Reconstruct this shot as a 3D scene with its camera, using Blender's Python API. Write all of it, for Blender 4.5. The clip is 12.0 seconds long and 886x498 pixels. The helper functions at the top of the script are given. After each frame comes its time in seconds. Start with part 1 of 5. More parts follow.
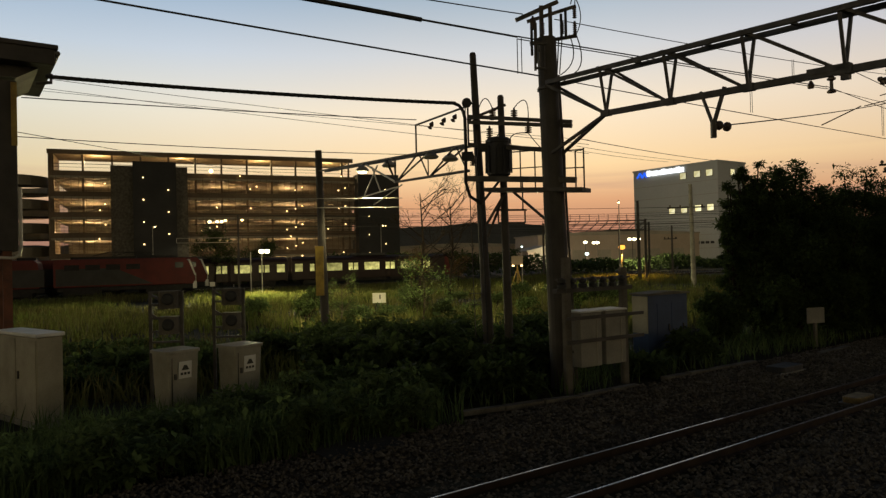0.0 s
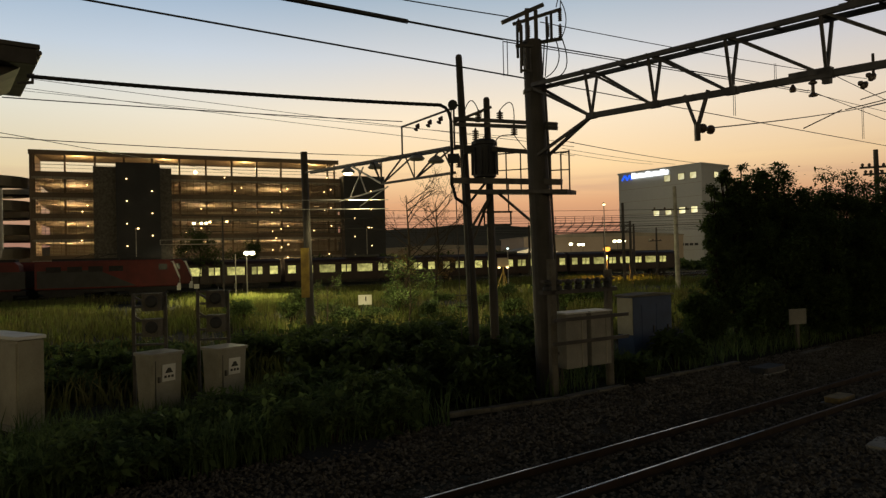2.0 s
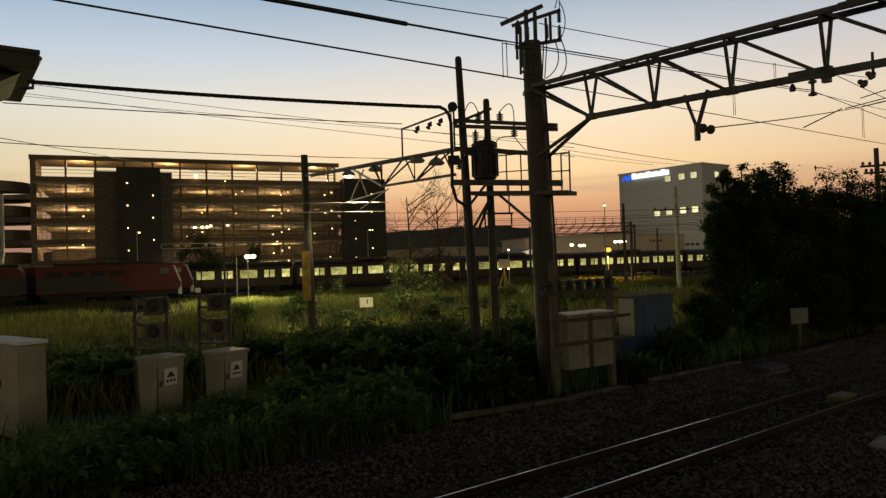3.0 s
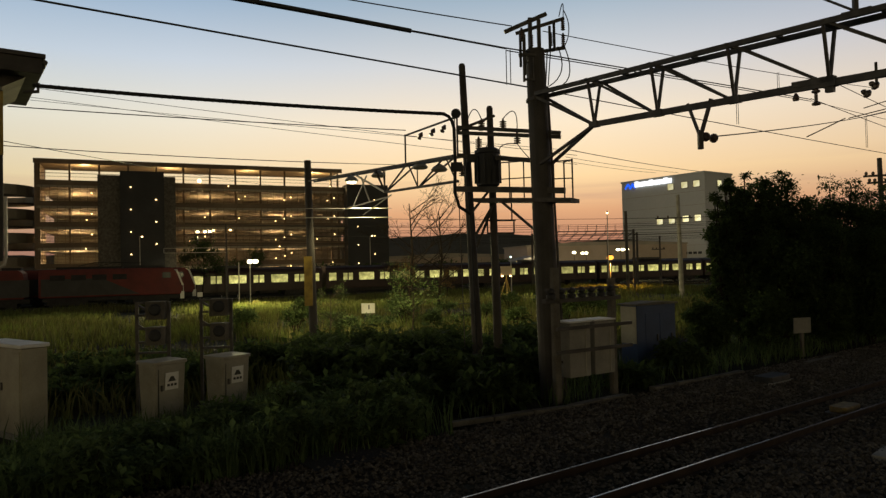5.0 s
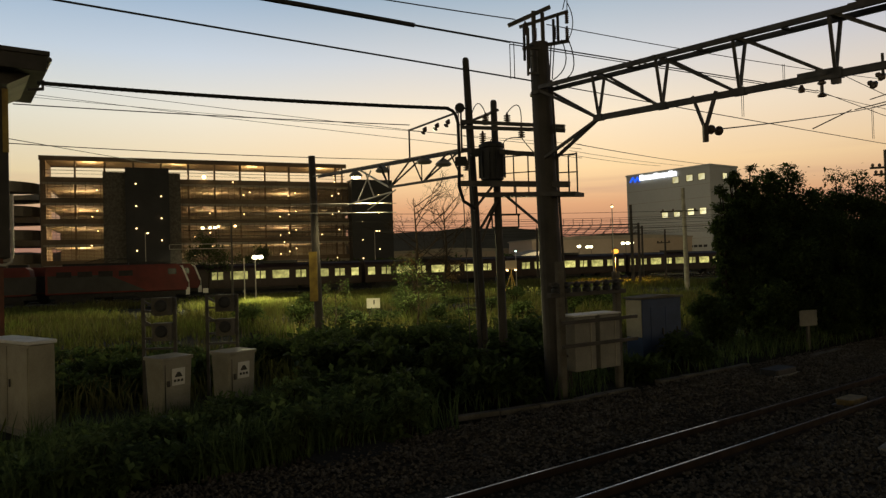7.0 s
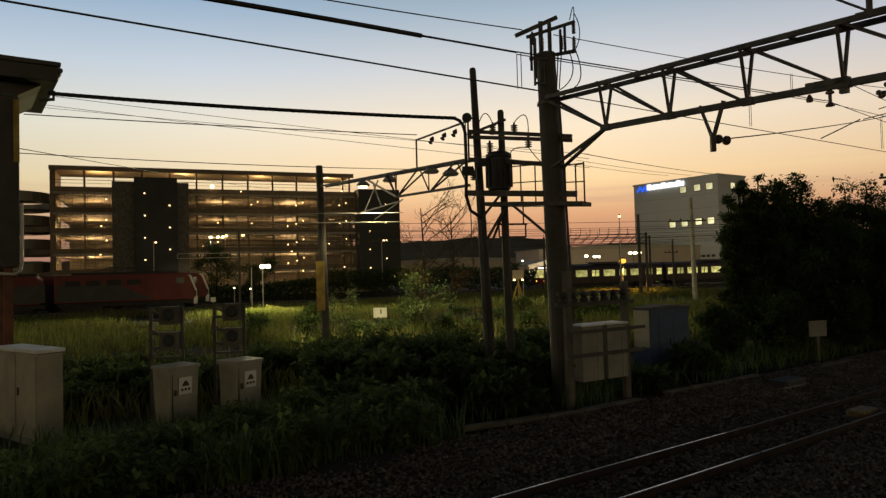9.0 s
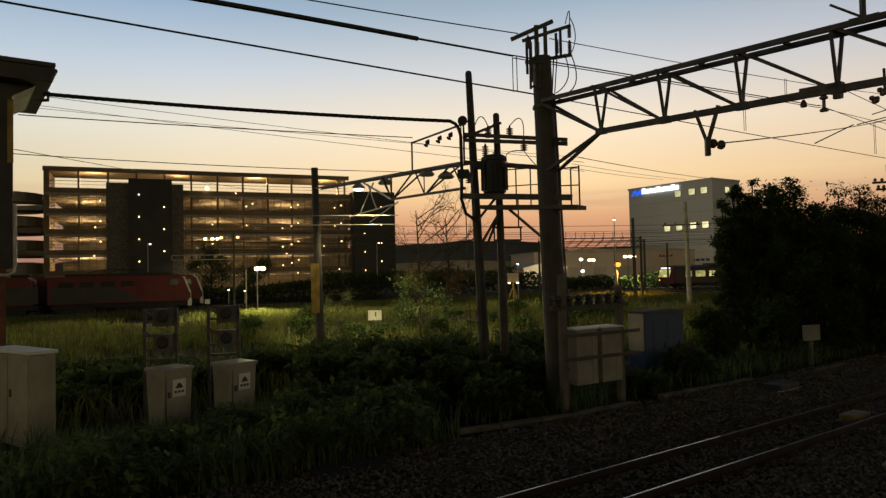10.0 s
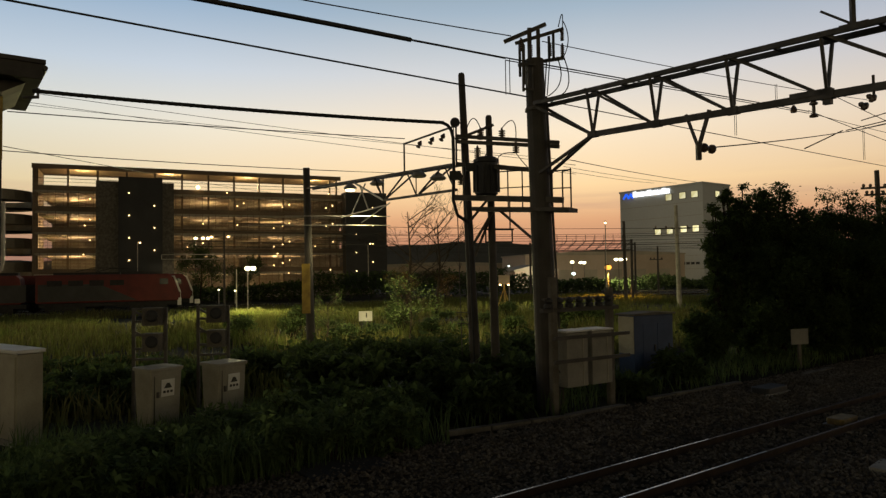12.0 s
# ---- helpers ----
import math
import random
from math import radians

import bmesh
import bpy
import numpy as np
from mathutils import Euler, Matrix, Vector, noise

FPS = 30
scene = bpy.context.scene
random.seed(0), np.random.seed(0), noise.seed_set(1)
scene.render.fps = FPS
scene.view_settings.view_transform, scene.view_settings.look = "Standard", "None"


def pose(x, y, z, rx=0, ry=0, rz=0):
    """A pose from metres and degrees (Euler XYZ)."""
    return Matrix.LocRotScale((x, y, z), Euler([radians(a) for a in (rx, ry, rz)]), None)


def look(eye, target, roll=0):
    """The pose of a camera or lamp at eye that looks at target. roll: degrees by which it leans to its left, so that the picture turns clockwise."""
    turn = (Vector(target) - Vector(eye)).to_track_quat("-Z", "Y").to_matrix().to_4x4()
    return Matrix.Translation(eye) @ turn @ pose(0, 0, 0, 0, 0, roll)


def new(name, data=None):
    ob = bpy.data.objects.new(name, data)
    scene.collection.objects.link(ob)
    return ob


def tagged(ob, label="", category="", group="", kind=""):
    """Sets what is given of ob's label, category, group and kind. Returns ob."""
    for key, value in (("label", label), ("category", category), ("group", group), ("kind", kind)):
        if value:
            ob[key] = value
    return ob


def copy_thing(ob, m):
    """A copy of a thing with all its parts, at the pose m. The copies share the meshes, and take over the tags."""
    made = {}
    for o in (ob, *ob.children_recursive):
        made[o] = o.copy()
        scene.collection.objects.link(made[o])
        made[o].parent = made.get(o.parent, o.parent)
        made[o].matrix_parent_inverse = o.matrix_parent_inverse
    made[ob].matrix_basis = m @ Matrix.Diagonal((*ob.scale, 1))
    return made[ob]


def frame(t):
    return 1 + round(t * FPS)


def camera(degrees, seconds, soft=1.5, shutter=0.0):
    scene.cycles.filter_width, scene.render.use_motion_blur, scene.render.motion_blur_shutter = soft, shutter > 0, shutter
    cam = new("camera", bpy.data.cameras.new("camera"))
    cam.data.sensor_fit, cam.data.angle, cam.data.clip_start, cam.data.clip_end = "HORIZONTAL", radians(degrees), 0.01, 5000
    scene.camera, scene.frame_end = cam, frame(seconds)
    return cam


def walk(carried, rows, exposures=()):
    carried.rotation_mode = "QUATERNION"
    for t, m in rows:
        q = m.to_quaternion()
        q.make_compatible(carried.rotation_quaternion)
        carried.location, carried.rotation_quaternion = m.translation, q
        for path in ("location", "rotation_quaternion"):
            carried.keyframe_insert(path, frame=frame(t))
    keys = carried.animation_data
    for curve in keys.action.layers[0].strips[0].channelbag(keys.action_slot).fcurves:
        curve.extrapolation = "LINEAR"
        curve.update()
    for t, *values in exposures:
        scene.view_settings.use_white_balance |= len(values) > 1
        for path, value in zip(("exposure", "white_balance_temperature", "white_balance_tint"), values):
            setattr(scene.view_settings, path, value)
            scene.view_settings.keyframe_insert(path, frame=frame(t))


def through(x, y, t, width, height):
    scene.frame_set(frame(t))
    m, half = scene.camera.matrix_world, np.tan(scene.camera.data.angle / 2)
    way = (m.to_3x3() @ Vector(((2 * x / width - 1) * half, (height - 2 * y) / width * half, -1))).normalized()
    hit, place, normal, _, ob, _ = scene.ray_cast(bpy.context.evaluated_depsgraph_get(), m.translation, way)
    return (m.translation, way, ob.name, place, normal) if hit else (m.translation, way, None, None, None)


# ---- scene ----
cam = camera(66, 12.0, 1.35)
EYE = (0.0, 0.0, 3.25)
walk(cam, [
    (0.0, pose(*EYE, 0, 0, 0.958) @ pose(0, 0, 0, 90.505) @ pose(0, 0, 0, 0, 0, -1.334)),
    (0.5, pose(*EYE, 0, 0, 0.604) @ pose(0, 0, 0, 90.731) @ pose(0, 0, 0, 0, 0, -1.274)),
    (1.0, pose(*EYE, 0, 0, 0.382) @ pose(0, 0, 0, 90.813) @ pose(0, 0, 0, 0, 0, -1.333)),
    (1.5, pose(*EYE, 0, 0, -0.002) @ pose(0, 0, 0, 90.753) @ pose(0, 0, 0, 0, 0, -1.249)),
    (2.0, pose(*EYE, 0, 0, -0.221) @ pose(0, 0, 0, 90.631) @ pose(0, 0, 0, 0, 0, -1.331)),
    (2.5, pose(*EYE, 0, 0, -0.240) @ pose(0, 0, 0, 90.679) @ pose(0, 0, 0, 0, 0, -1.595)),
    (3.0, pose(*EYE, 0, 0, -0.146) @ pose(0, 0, 0, 90.795) @ pose(0, 0, 0, 0, 0, -1.773)),
    (5.0, pose(*EYE, 0, 0, 0.028) @ pose(0, 0, 0, 91.343) @ pose(0, 0, 0, 0, 0, -1.305)),
    (5.5, pose(*EYE, 0, 0, 0.000) @ pose(0, 0, 0, 91.200) @ pose(0, 0, 0, 0, 0, -1.300)),
    (6.0, pose(*EYE, 0, 0, 0.091) @ pose(0, 0, 0, 90.966) @ pose(0, 0, 0, 0, 0, -1.432)),
    (6.5, pose(*EYE, 0, 0, 0.277) @ pose(0, 0, 0, 90.897) @ pose(0, 0, 0, 0, 0, -1.533)),
    (7.0, pose(*EYE, 0, 0, 0.434) @ pose(0, 0, 0, 90.905) @ pose(0, 0, 0, 0, 0, -1.634)),
    (9.0, pose(*EYE, 0, 0, 0.997) @ pose(0, 0, 0, 91.719) @ pose(0, 0, 0, 0, 0, -1.549)),
    (9.5, pose(*EYE, 0, 0, 0.849) @ pose(0, 0, 0, 91.834) @ pose(0, 0, 0, 0, 0, -1.452)),
    (10.0, pose(*EYE, 0, 0, 0.578) @ pose(0, 0, 0, 91.946) @ pose(0, 0, 0, 0, 0, -1.318)),
    (10.5, pose(*EYE, 0, 0, 0.501) @ pose(0, 0, 0, 91.999) @ pose(0, 0, 0, 0, 0, -1.242)),
    (11.0, pose(*EYE, 0, 0, 0.357) @ pose(0, 0, 0, 92.043) @ pose(0, 0, 0, 0, 0, -1.022)),
    (11.5, pose(*EYE, 0, 0, 0.149) @ pose(0, 0, 0, 92.058) @ pose(0, 0, 0, 0, 0, -0.814)),
    (12.0, pose(*EYE, 0, 0, -0.146) @ pose(0, 0, 0, 92.051) @ pose(0, 0, 0, 0, 0, -0.851)),
])

# ---- dusk sky ----
def ramp_node(nt, stops):
    n = nt.nodes.new("ShaderNodeValToRGB")
    e = n.color_ramp.elements
    while len(e) < len(stops):
        e.new(0.5)
    for el, (p, c) in zip(e, stops):
        el.position, el.color = p, (*c, 1)
    return n


def dusk_sky():
    """The sun has just set ahead of the camera: warm at the horizon there, blue above; behind, a low warm glow stands
    in for station lights.
    """
    w = bpy.data.worlds.new("dusk")
    w.use_nodes = True
    scene.world = w
    nt = w.node_tree
    bg = nt.nodes["Background"]
    tc = nt.nodes.new("ShaderNodeTexCoord")
    sep = nt.nodes.new("ShaderNodeSeparateXYZ")
    nt.links.new(tc.outputs["Generated"], sep.inputs[0])
    west = ramp_node(nt, [(0.0, (0.44, 0.20, 0.125)), (0.035, (0.52, 0.235, 0.14)), (0.075, (0.78, 0.41, 0.21)),
                          (0.125, (1.02, 0.72, 0.385)), (0.20, (0.99, 0.825, 0.605)), (0.28, (0.68, 0.69, 0.70)),
                          (0.36, (0.375, 0.475, 0.575)), (0.43, (0.22, 0.31, 0.39)), (0.60, (0.025, 0.038, 0.06)), (1.0, (0.008, 0.012, 0.02))])
    # low warm band added behind the camera to brighten surfaces that face it
    east_fill = ramp_node(nt, [(0.0, (0.78, 0.62, 0.34)), (0.15, (0.49, 0.40, 0.23)), (0.35, (0.04, 0.04, 0.036)), (1.0, (0.010, 0.013, 0.02))])
    side = nt.nodes.new("ShaderNodeMapRange")
    side.interpolation_type = "SMOOTHSTEP"
    side.inputs["From Min"].default_value, side.inputs["From Max"].default_value = -0.5, 0.75
    mix = nt.nodes.new("ShaderNodeMix")
    mix.data_type = "RGBA"
    nt.links.new(sep.outputs["Z"], west.inputs[0])
    nt.links.new(sep.outputs["Z"], east_fill.inputs[0])
    nt.links.new(sep.outputs["Y"], side.inputs["Value"])
    nt.links.new(side.outputs[0], mix.inputs["Factor"])
    nt.links.new(east_fill.outputs[0], mix.inputs["A"])
    # thin mauve cloud streaks low over the sunset
    mp = nt.nodes.new("ShaderNodeMapping")
    mp.inputs["Scale"].default_value = (2.2, 2.2, 30.0)
    cl = nt.nodes.new("ShaderNodeTexNoise")
    cl.inputs["Scale"].default_value, cl.inputs["Detail"].default_value = 1.6, 4
    nt.links.new(tc.outputs["Generated"], mp.inputs[0])
    nt.links.new(mp.outputs[0], cl.inputs["Vector"])
    wisp = ramp_node(nt, [(0.5, (0, 0, 0)), (0.72, (0.6, 0.6, 0.6))])
    band = ramp_node(nt, [(0.02, (0, 0, 0)), (0.07, (1, 1, 1)), (0.11, (0.5, 0.5, 0.5)), (0.15, (0, 0, 0))])
    nt.links.new(cl.outputs[0], wisp.inputs[0])
    nt.links.new(sep.outputs["Z"], band.inputs[0])
    f = nt.nodes.new("ShaderNodeMath")
    f.operation = "MULTIPLY"
    nt.links.new(wisp.outputs[0], f.inputs[0])
    nt.links.new(band.outputs[0], f.inputs[1])
    sky = nt.nodes.new("ShaderNodeMix")
    sky.data_type = "RGBA"
    sky.inputs["B"].default_value = (0.50, 0.29, 0.22, 1)
    nt.links.new(f.outputs[0], sky.inputs["Factor"])
    # the afterglow is strongest over the set sun; bluer and dimmer away from it
    span = nt.nodes.new("ShaderNodeMapRange")
    span.inputs["From Min"].default_value, span.inputs["From Max"].default_value = -0.6, 0.6
    nt.links.new(sep.outputs["X"], span.inputs["Value"])
    tint = ramp_node(nt, [(0.0, (0.74, 0.87, 1.0)), (0.22, (0.89, 0.97, 1.06)), (0.45, (1.0, 1.0, 1.0)), (0.68, (1.0, 1.0, 1.0)), (1.0, (0.80, 0.80, 0.86))])
    nt.links.new(span.outputs[0], tint.inputs[0])
    hue = nt.nodes.new("ShaderNodeMix")
    hue.data_type, hue.blend_type = "RGBA", "MULTIPLY"
    hue.inputs["Factor"].default_value = 1.0
    nt.links.new(west.outputs[0], hue.inputs["A"])
    nt.links.new(tint.outputs[0], hue.inputs["B"])
    nt.links.new(hue.outputs["Result"], sky.inputs["A"])
    nt.links.new(sky.outputs["Result"], mix.inputs["B"])
    nt.links.new(mix.outputs["Result"], bg.inputs["Color"])
    bg.inputs["Strength"].default_value = 1.0


dusk_sky()


def lamp(name, at, watts, colour, radius=0.12, hooded=False, aim=None, spread=150):
    """A lamp; a hooded one shines downwards only, or towards its aim."""
    d = bpy.data.lights.new(name, "SPOT" if hooded or aim else "POINT")
    if d.type == "SPOT":
        d.spot_size, d.spot_blend = math.radians(spread), 0.4
    d.energy, d.color, d.shadow_soft_size = watts, colour, radius
    ob = new(name, d)
    ob.matrix_basis = look(at, aim) if aim else Matrix.Translation(at)
    return ob


# ---- materials ----
def mat(name, a, b=None, rough=0.7, metal=0.0, scale=3.0, bump=0.15, fine=40.0, island=0.0, glow=None, power=0.0, through=0.0):
    """Two-scale mottled surface: colour a to b, fine bump; island varies brightness piece by piece."""
    b = b or tuple(x * 0.6 for x in a)
    m = bpy.data.materials.new(name)
    m.use_nodes = True
    nt = m.node_tree
    p = nt.nodes["Principled BSDF"]
    p.inputs["Metallic"].default_value = metal
    if rough >= 0.9:
        p.inputs["Specular IOR Level"].default_value = 0.1
    tc = nt.nodes.new("ShaderNodeTexCoord")
    n1 = nt.nodes.new("ShaderNodeTexNoise")
    n1.inputs["Scale"].default_value, n1.inputs["Detail"].default_value = scale, 5
    n2 = nt.nodes.new("ShaderNodeTexNoise")
    n2.inputs["Scale"].default_value, n2.inputs["Detail"].default_value = fine, 3
    for n in (n1, n2):
        nt.links.new(tc.outputs["Object"], n.inputs["Vector"])
    mul = nt.nodes.new("ShaderNodeMath")
    mul.operation = "MULTIPLY_ADD"
    mul.inputs[1].default_value = 0.35
    nt.links.new(n2.outputs[0], mul.inputs[0])
    nt.links.new(n1.outputs[0], mul.inputs[2])
    r = ramp_node(nt, [(0.45, a), (0.85, b)])
    nt.links.new(mul.outputs[0], r.inputs[0])
    col = r.outputs[0]
    if island:
        g = nt.nodes.new("ShaderNodeNewGeometry")
        mr = nt.nodes.new("ShaderNodeMapRange")
        mr.inputs["To Min"].default_value, mr.inputs["To Max"].default_value = 1 - island, 1 + island
        nt.links.new(g.outputs["Random Per Island"], mr.inputs["Value"])
        mx = nt.nodes.new("ShaderNodeVectorMath")
        mx.operation = "SCALE"
        nt.links.new(col, mx.inputs[0])
        nt.links.new(mr.outputs[0], mx.inputs["Scale"])
        col = mx.outputs[0]
    nt.links.new(col, p.inputs["Base Color"])
    rr = nt.nodes.new("ShaderNodeMapRange")
    rr.inputs["To Min"].default_value, rr.inputs["To Max"].default_value = max(0.05, rough - 0.12), min(1, rough + 0.12)
    nt.links.new(n1.outputs[0], rr.inputs["Value"])
    nt.links.new(rr.outputs[0], p.inputs["Roughness"])
    if bump:
        bp = nt.nodes.new("ShaderNodeBump")
        bp.inputs["Strength"].default_value, bp.inputs["Distance"].default_value = bump, 0.02
        nt.links.new(n2.outputs[0], bp.inputs["Height"])
        nt.links.new(bp.outputs[0], p.inputs["Normal"])
    if through:
        p.inputs["Specular IOR Level"].default_value = 0.15
        tl = nt.nodes.new("ShaderNodeBsdfTranslucent")
        mxs = nt.nodes.new("ShaderNodeMixShader")
        mxs.inputs[0].default_value = through
        nt.links.new(col, tl.inputs["Color"])
        nt.links.new(p.outputs[0], mxs.inputs[1])
        nt.links.new(tl.outputs[0], mxs.inputs[2])
        nt.links.new(mxs.outputs[0], nt.nodes["Material Output"].inputs["Surface"])
    if glow:
        p.inputs["Emission Color"].default_value = (*glow, 1)
        p.inputs["Emission Strength"].default_value = power
    return m


def window_light(name, a, b, power, scale):
    """Lit interior behind glass: uneven warm light."""
    m = bpy.data.materials.new(name)
    m.use_nodes = True
    nt = m.node_tree
    p = nt.nodes["Principled BSDF"]
    tc = nt.nodes.new("ShaderNodeTexCoord")
    n1 = nt.nodes.new("ShaderNodeTexNoise")
    n1.inputs["Scale"].default_value, n1.inputs["Detail"].default_value = scale, 2
    nt.links.new(tc.outputs["Object"], n1.inputs["Vector"])
    r = ramp_node(nt, [(0.35, a), (0.65, b)])
    nt.links.new(n1.outputs[0], r.inputs[0])
    nt.links.new(r.outputs[0], p.inputs["Emission Color"])
    p.inputs["Base Color"].default_value = (0.1, 0.1, 0.1, 1)
    p.inputs["Roughness"].default_value = 0.15
    oi = nt.nodes.new("ShaderNodeObjectInfo")
    mr = nt.nodes.new("ShaderNodeMapRange")
    mr.inputs["To Min"].default_value, mr.inputs["To Max"].default_value = power * 0.45, power * 1.2
    nt.links.new(oi.outputs["Random"], mr.inputs["Value"])
    nt.links.new(mr.outputs[0], p.inputs["Emission Strength"])
    return m


M = dict(
    soil=mat("soil", (0.034, 0.029, 0.016), (0.016, 0.016, 0.008), 0.95, scale=0.3, fine=8),
    ballast=mat("ballast", (0.10, 0.080, 0.055), (0.045, 0.034, 0.024), 0.95, scale=1.5, fine=30, bump=0.8),
    stone=mat("stone", (0.125, 0.11, 0.088), (0.07, 0.06, 0.047), 0.9, scale=2, fine=30, island=0.5),
    rail=mat("rail", (0.045, 0.027, 0.019), (0.025, 0.016, 0.011), 0.7, 0.6, scale=4, fine=60),
    railhead=mat("railhead", (0.60, 0.57, 0.54), (0.42, 0.39, 0.36), 0.30, 1.0, scale=6, fine=80, bump=0.05),
    # dulled rail head, with the sky gleam's fading in its colour
    railfade=mat("railfade", (0.22, 0.17, 0.14), (0.10, 0.07, 0.055), 0.5, 1.0, scale=5, fine=70, bump=0.1),
    sleeper=mat("sleeper", (0.06, 0.048, 0.04), (0.035, 0.028, 0.022), 0.9, scale=4, fine=40),
    concrete=mat("concrete", (0.34, 0.32, 0.28), (0.2, 0.19, 0.165), 0.9, scale=2.2, fine=35),
    oldconcrete=mat("oldconcrete", (0.17, 0.155, 0.13), (0.09, 0.08, 0.065), 0.9, scale=2.2, fine=35),
    mast=mat("mast", (0.075, 0.065, 0.055), (0.04, 0.035, 0.03), 0.75, scale=1.5, fine=30),
    steel=mat("steel", (0.11, 0.10, 0.09), (0.06, 0.054, 0.048), 0.6, 0.5, scale=4, fine=50),
    lightsteel=mat("lightsteel", (0.5, 0.48, 0.42), (0.36, 0.34, 0.3), 0.5, 0.3, scale=4, fine=50),
    black=mat("black", (0.025, 0.025, 0.027), (0.015, 0.015, 0.016), 0.6, scale=5, fine=50),
    wire=mat("wire", (0.035, 0.033, 0.03), (0.02, 0.02, 0.02), 0.6, 0.3, scale=8, fine=60, bump=0),
    porcelain=mat("porcelain", (0.12, 0.08, 0.065), (0.07, 0.05, 0.04), 0.25, scale=8, fine=60, bump=0.05),
    cream=mat("cream", (0.37, 0.34, 0.25), (0.25, 0.225, 0.16), 0.6, scale=1.6, fine=25),
    grey=mat("grey", (0.34, 0.32, 0.255), (0.23, 0.21, 0.16), 0.65, scale=1.8, fine=25),
    panel=mat("panel", (0.24, 0.225, 0.19), (0.15, 0.14, 0.115), 0.65, scale=1.8, fine=25),
    blue=mat("blue", (0.03, 0.06, 0.15), (0.022, 0.042, 0.095), 0.6, scale=2, fine=30),
    white=mat("white", (0.75, 0.74, 0.70), (0.6, 0.58, 0.53), 0.6, scale=2, fine=30),
    ink=mat("ink", (0.05, 0.045, 0.03), (0.03, 0.03, 0.02), 0.6, bump=0),
    yellow=mat("yellow", (0.45, 0.31, 0.05), (0.22, 0.14, 0.03), 0.6),
    wornyellow=mat("wornyellow", (0.21, 0.145, 0.04), (0.08, 0.058, 0.025), 0.75, scale=6, fine=40),
    rust=mat("rust", (0.2, 0.075, 0.04), (0.1, 0.045, 0.03), 0.85, scale=4),
    bark=mat("bark", (0.04, 0.03, 0.022), (0.022, 0.016, 0.012), 0.95, scale=6, fine=30, bump=0.5),
    leaf=mat("leaf", (0.082, 0.115, 0.036), (0.052, 0.078, 0.025), 0.7, scale=0.8, fine=6, bump=0, island=0.4, through=0.5),
    weed=mat("weed", (0.125, 0.165, 0.058), (0.08, 0.12, 0.042), 0.75, scale=0.7, fine=5, bump=0, island=0.4, through=0.5),
    grass=mat("grass", (0.098, 0.135, 0.027), (0.12, 0.105, 0.035), 0.8, scale=0.15, fine=1.5, bump=0, island=0.4, through=0.45),
    dryleaf=mat("dryleaf", (0.22, 0.13, 0.03), (0.12, 0.07, 0.02), 0.8, scale=0.5, fine=4, bump=0, island=0.4),
    straw=mat("straw", (0.19, 0.16, 0.06), (0.12, 0.11, 0.04), 0.8, scale=0.5, fine=4, bump=0, island=0.4),
    red=mat("red", (0.15, 0.012, 0.008), (0.09, 0.009, 0.006), 0.6, scale=1, fine=12, bump=0.05),
    locogrey=mat("locogrey", (0.05, 0.048, 0.045), (0.035, 0.033, 0.03), 0.65, scale=1, fine=12, bump=0.05),
    under=mat("under", (0.03, 0.028, 0.026), (0.018, 0.017, 0.016), 0.8, scale=3),
    carside=mat("carside", (0.04, 0.021, 0.016), (0.03, 0.016, 0.013), 0.5, 0.2, scale=1, fine=10, bump=0.03),
    carroof=mat("carroof", (0.07, 0.07, 0.07), (0.045, 0.045, 0.045), 0.7, scale=1),
    glassdark=mat("glassdark", (0.02, 0.025, 0.03), (0.015, 0.02, 0.02), 0.08, scale=1, bump=0),
    deck=mat("deck", (0.36, 0.32, 0.25), (0.25, 0.22, 0.17), 0.85, scale=0.2, fine=3),
    mesh=mat("mesh", (0.20, 0.145, 0.095), (0.12, 0.085, 0.055), 0.6, 0.3, scale=0.15, fine=2),
    tower=mat("tower", (0.035, 0.034, 0.034), (0.022, 0.022, 0.022), 0.7, scale=0.15, fine=2),
    facade=mat("facade", (0.44, 0.45, 0.44), (0.37, 0.38, 0.37), 0.7, scale=0.06, fine=1.5, bump=0.05),
    shed=mat("shed", (0.45, 0.36, 0.28), (0.34, 0.27, 0.2), 0.8, scale=0.1, fine=2),
    # bluish grey puts the distance haze into the hills' colour
    hill=mat("hill", (0.11, 0.115, 0.12), (0.08, 0.085, 0.085), 0.95, scale=0.02, fine=0.3),
    asphalt=mat("asphalt", (0.06, 0.06, 0.058), (0.04, 0.04, 0.04), 0.9, scale=0.6, fine=15),
    trainlight=window_light("trainlight", (0.26, 0.24, 0.06), (0.92, 0.84, 0.27), 0.85, 1.6),
    officelight=window_light("officelight", (0.75, 0.66, 0.28), (1.0, 0.93, 0.55), 1.0, 0.5),
    sign=mat("sign", (0.8, 0.8, 0.8), glow=(0.92, 0.96, 1.0), power=1.6),
    signblue=mat("signblue", (0.02, 0.08, 0.5), glow=(0.02, 0.14, 1.0), power=0.9),
    bulb=mat("bulb", (0.9, 0.8, 0.6), glow=(1.0, 0.66, 0.28), power=6.0),
    tube=mat("tube", (0.8, 0.7, 0.5), glow=(1.0, 0.66, 0.30), power=0.7),
    bulbwhite=mat("bulbwhite", (0.9, 0.9, 0.8), glow=(1.0, 0.90, 0.52), power=6.0),
    bulborange=mat("bulborange", (0.9, 0.6, 0.3), glow=(1.0, 0.42, 0.05), power=2.0),
    bulbcool=mat("bulbcool", (0.8, 0.9, 0.9), glow=(0.75, 1.0, 0.95), power=4.0),
)


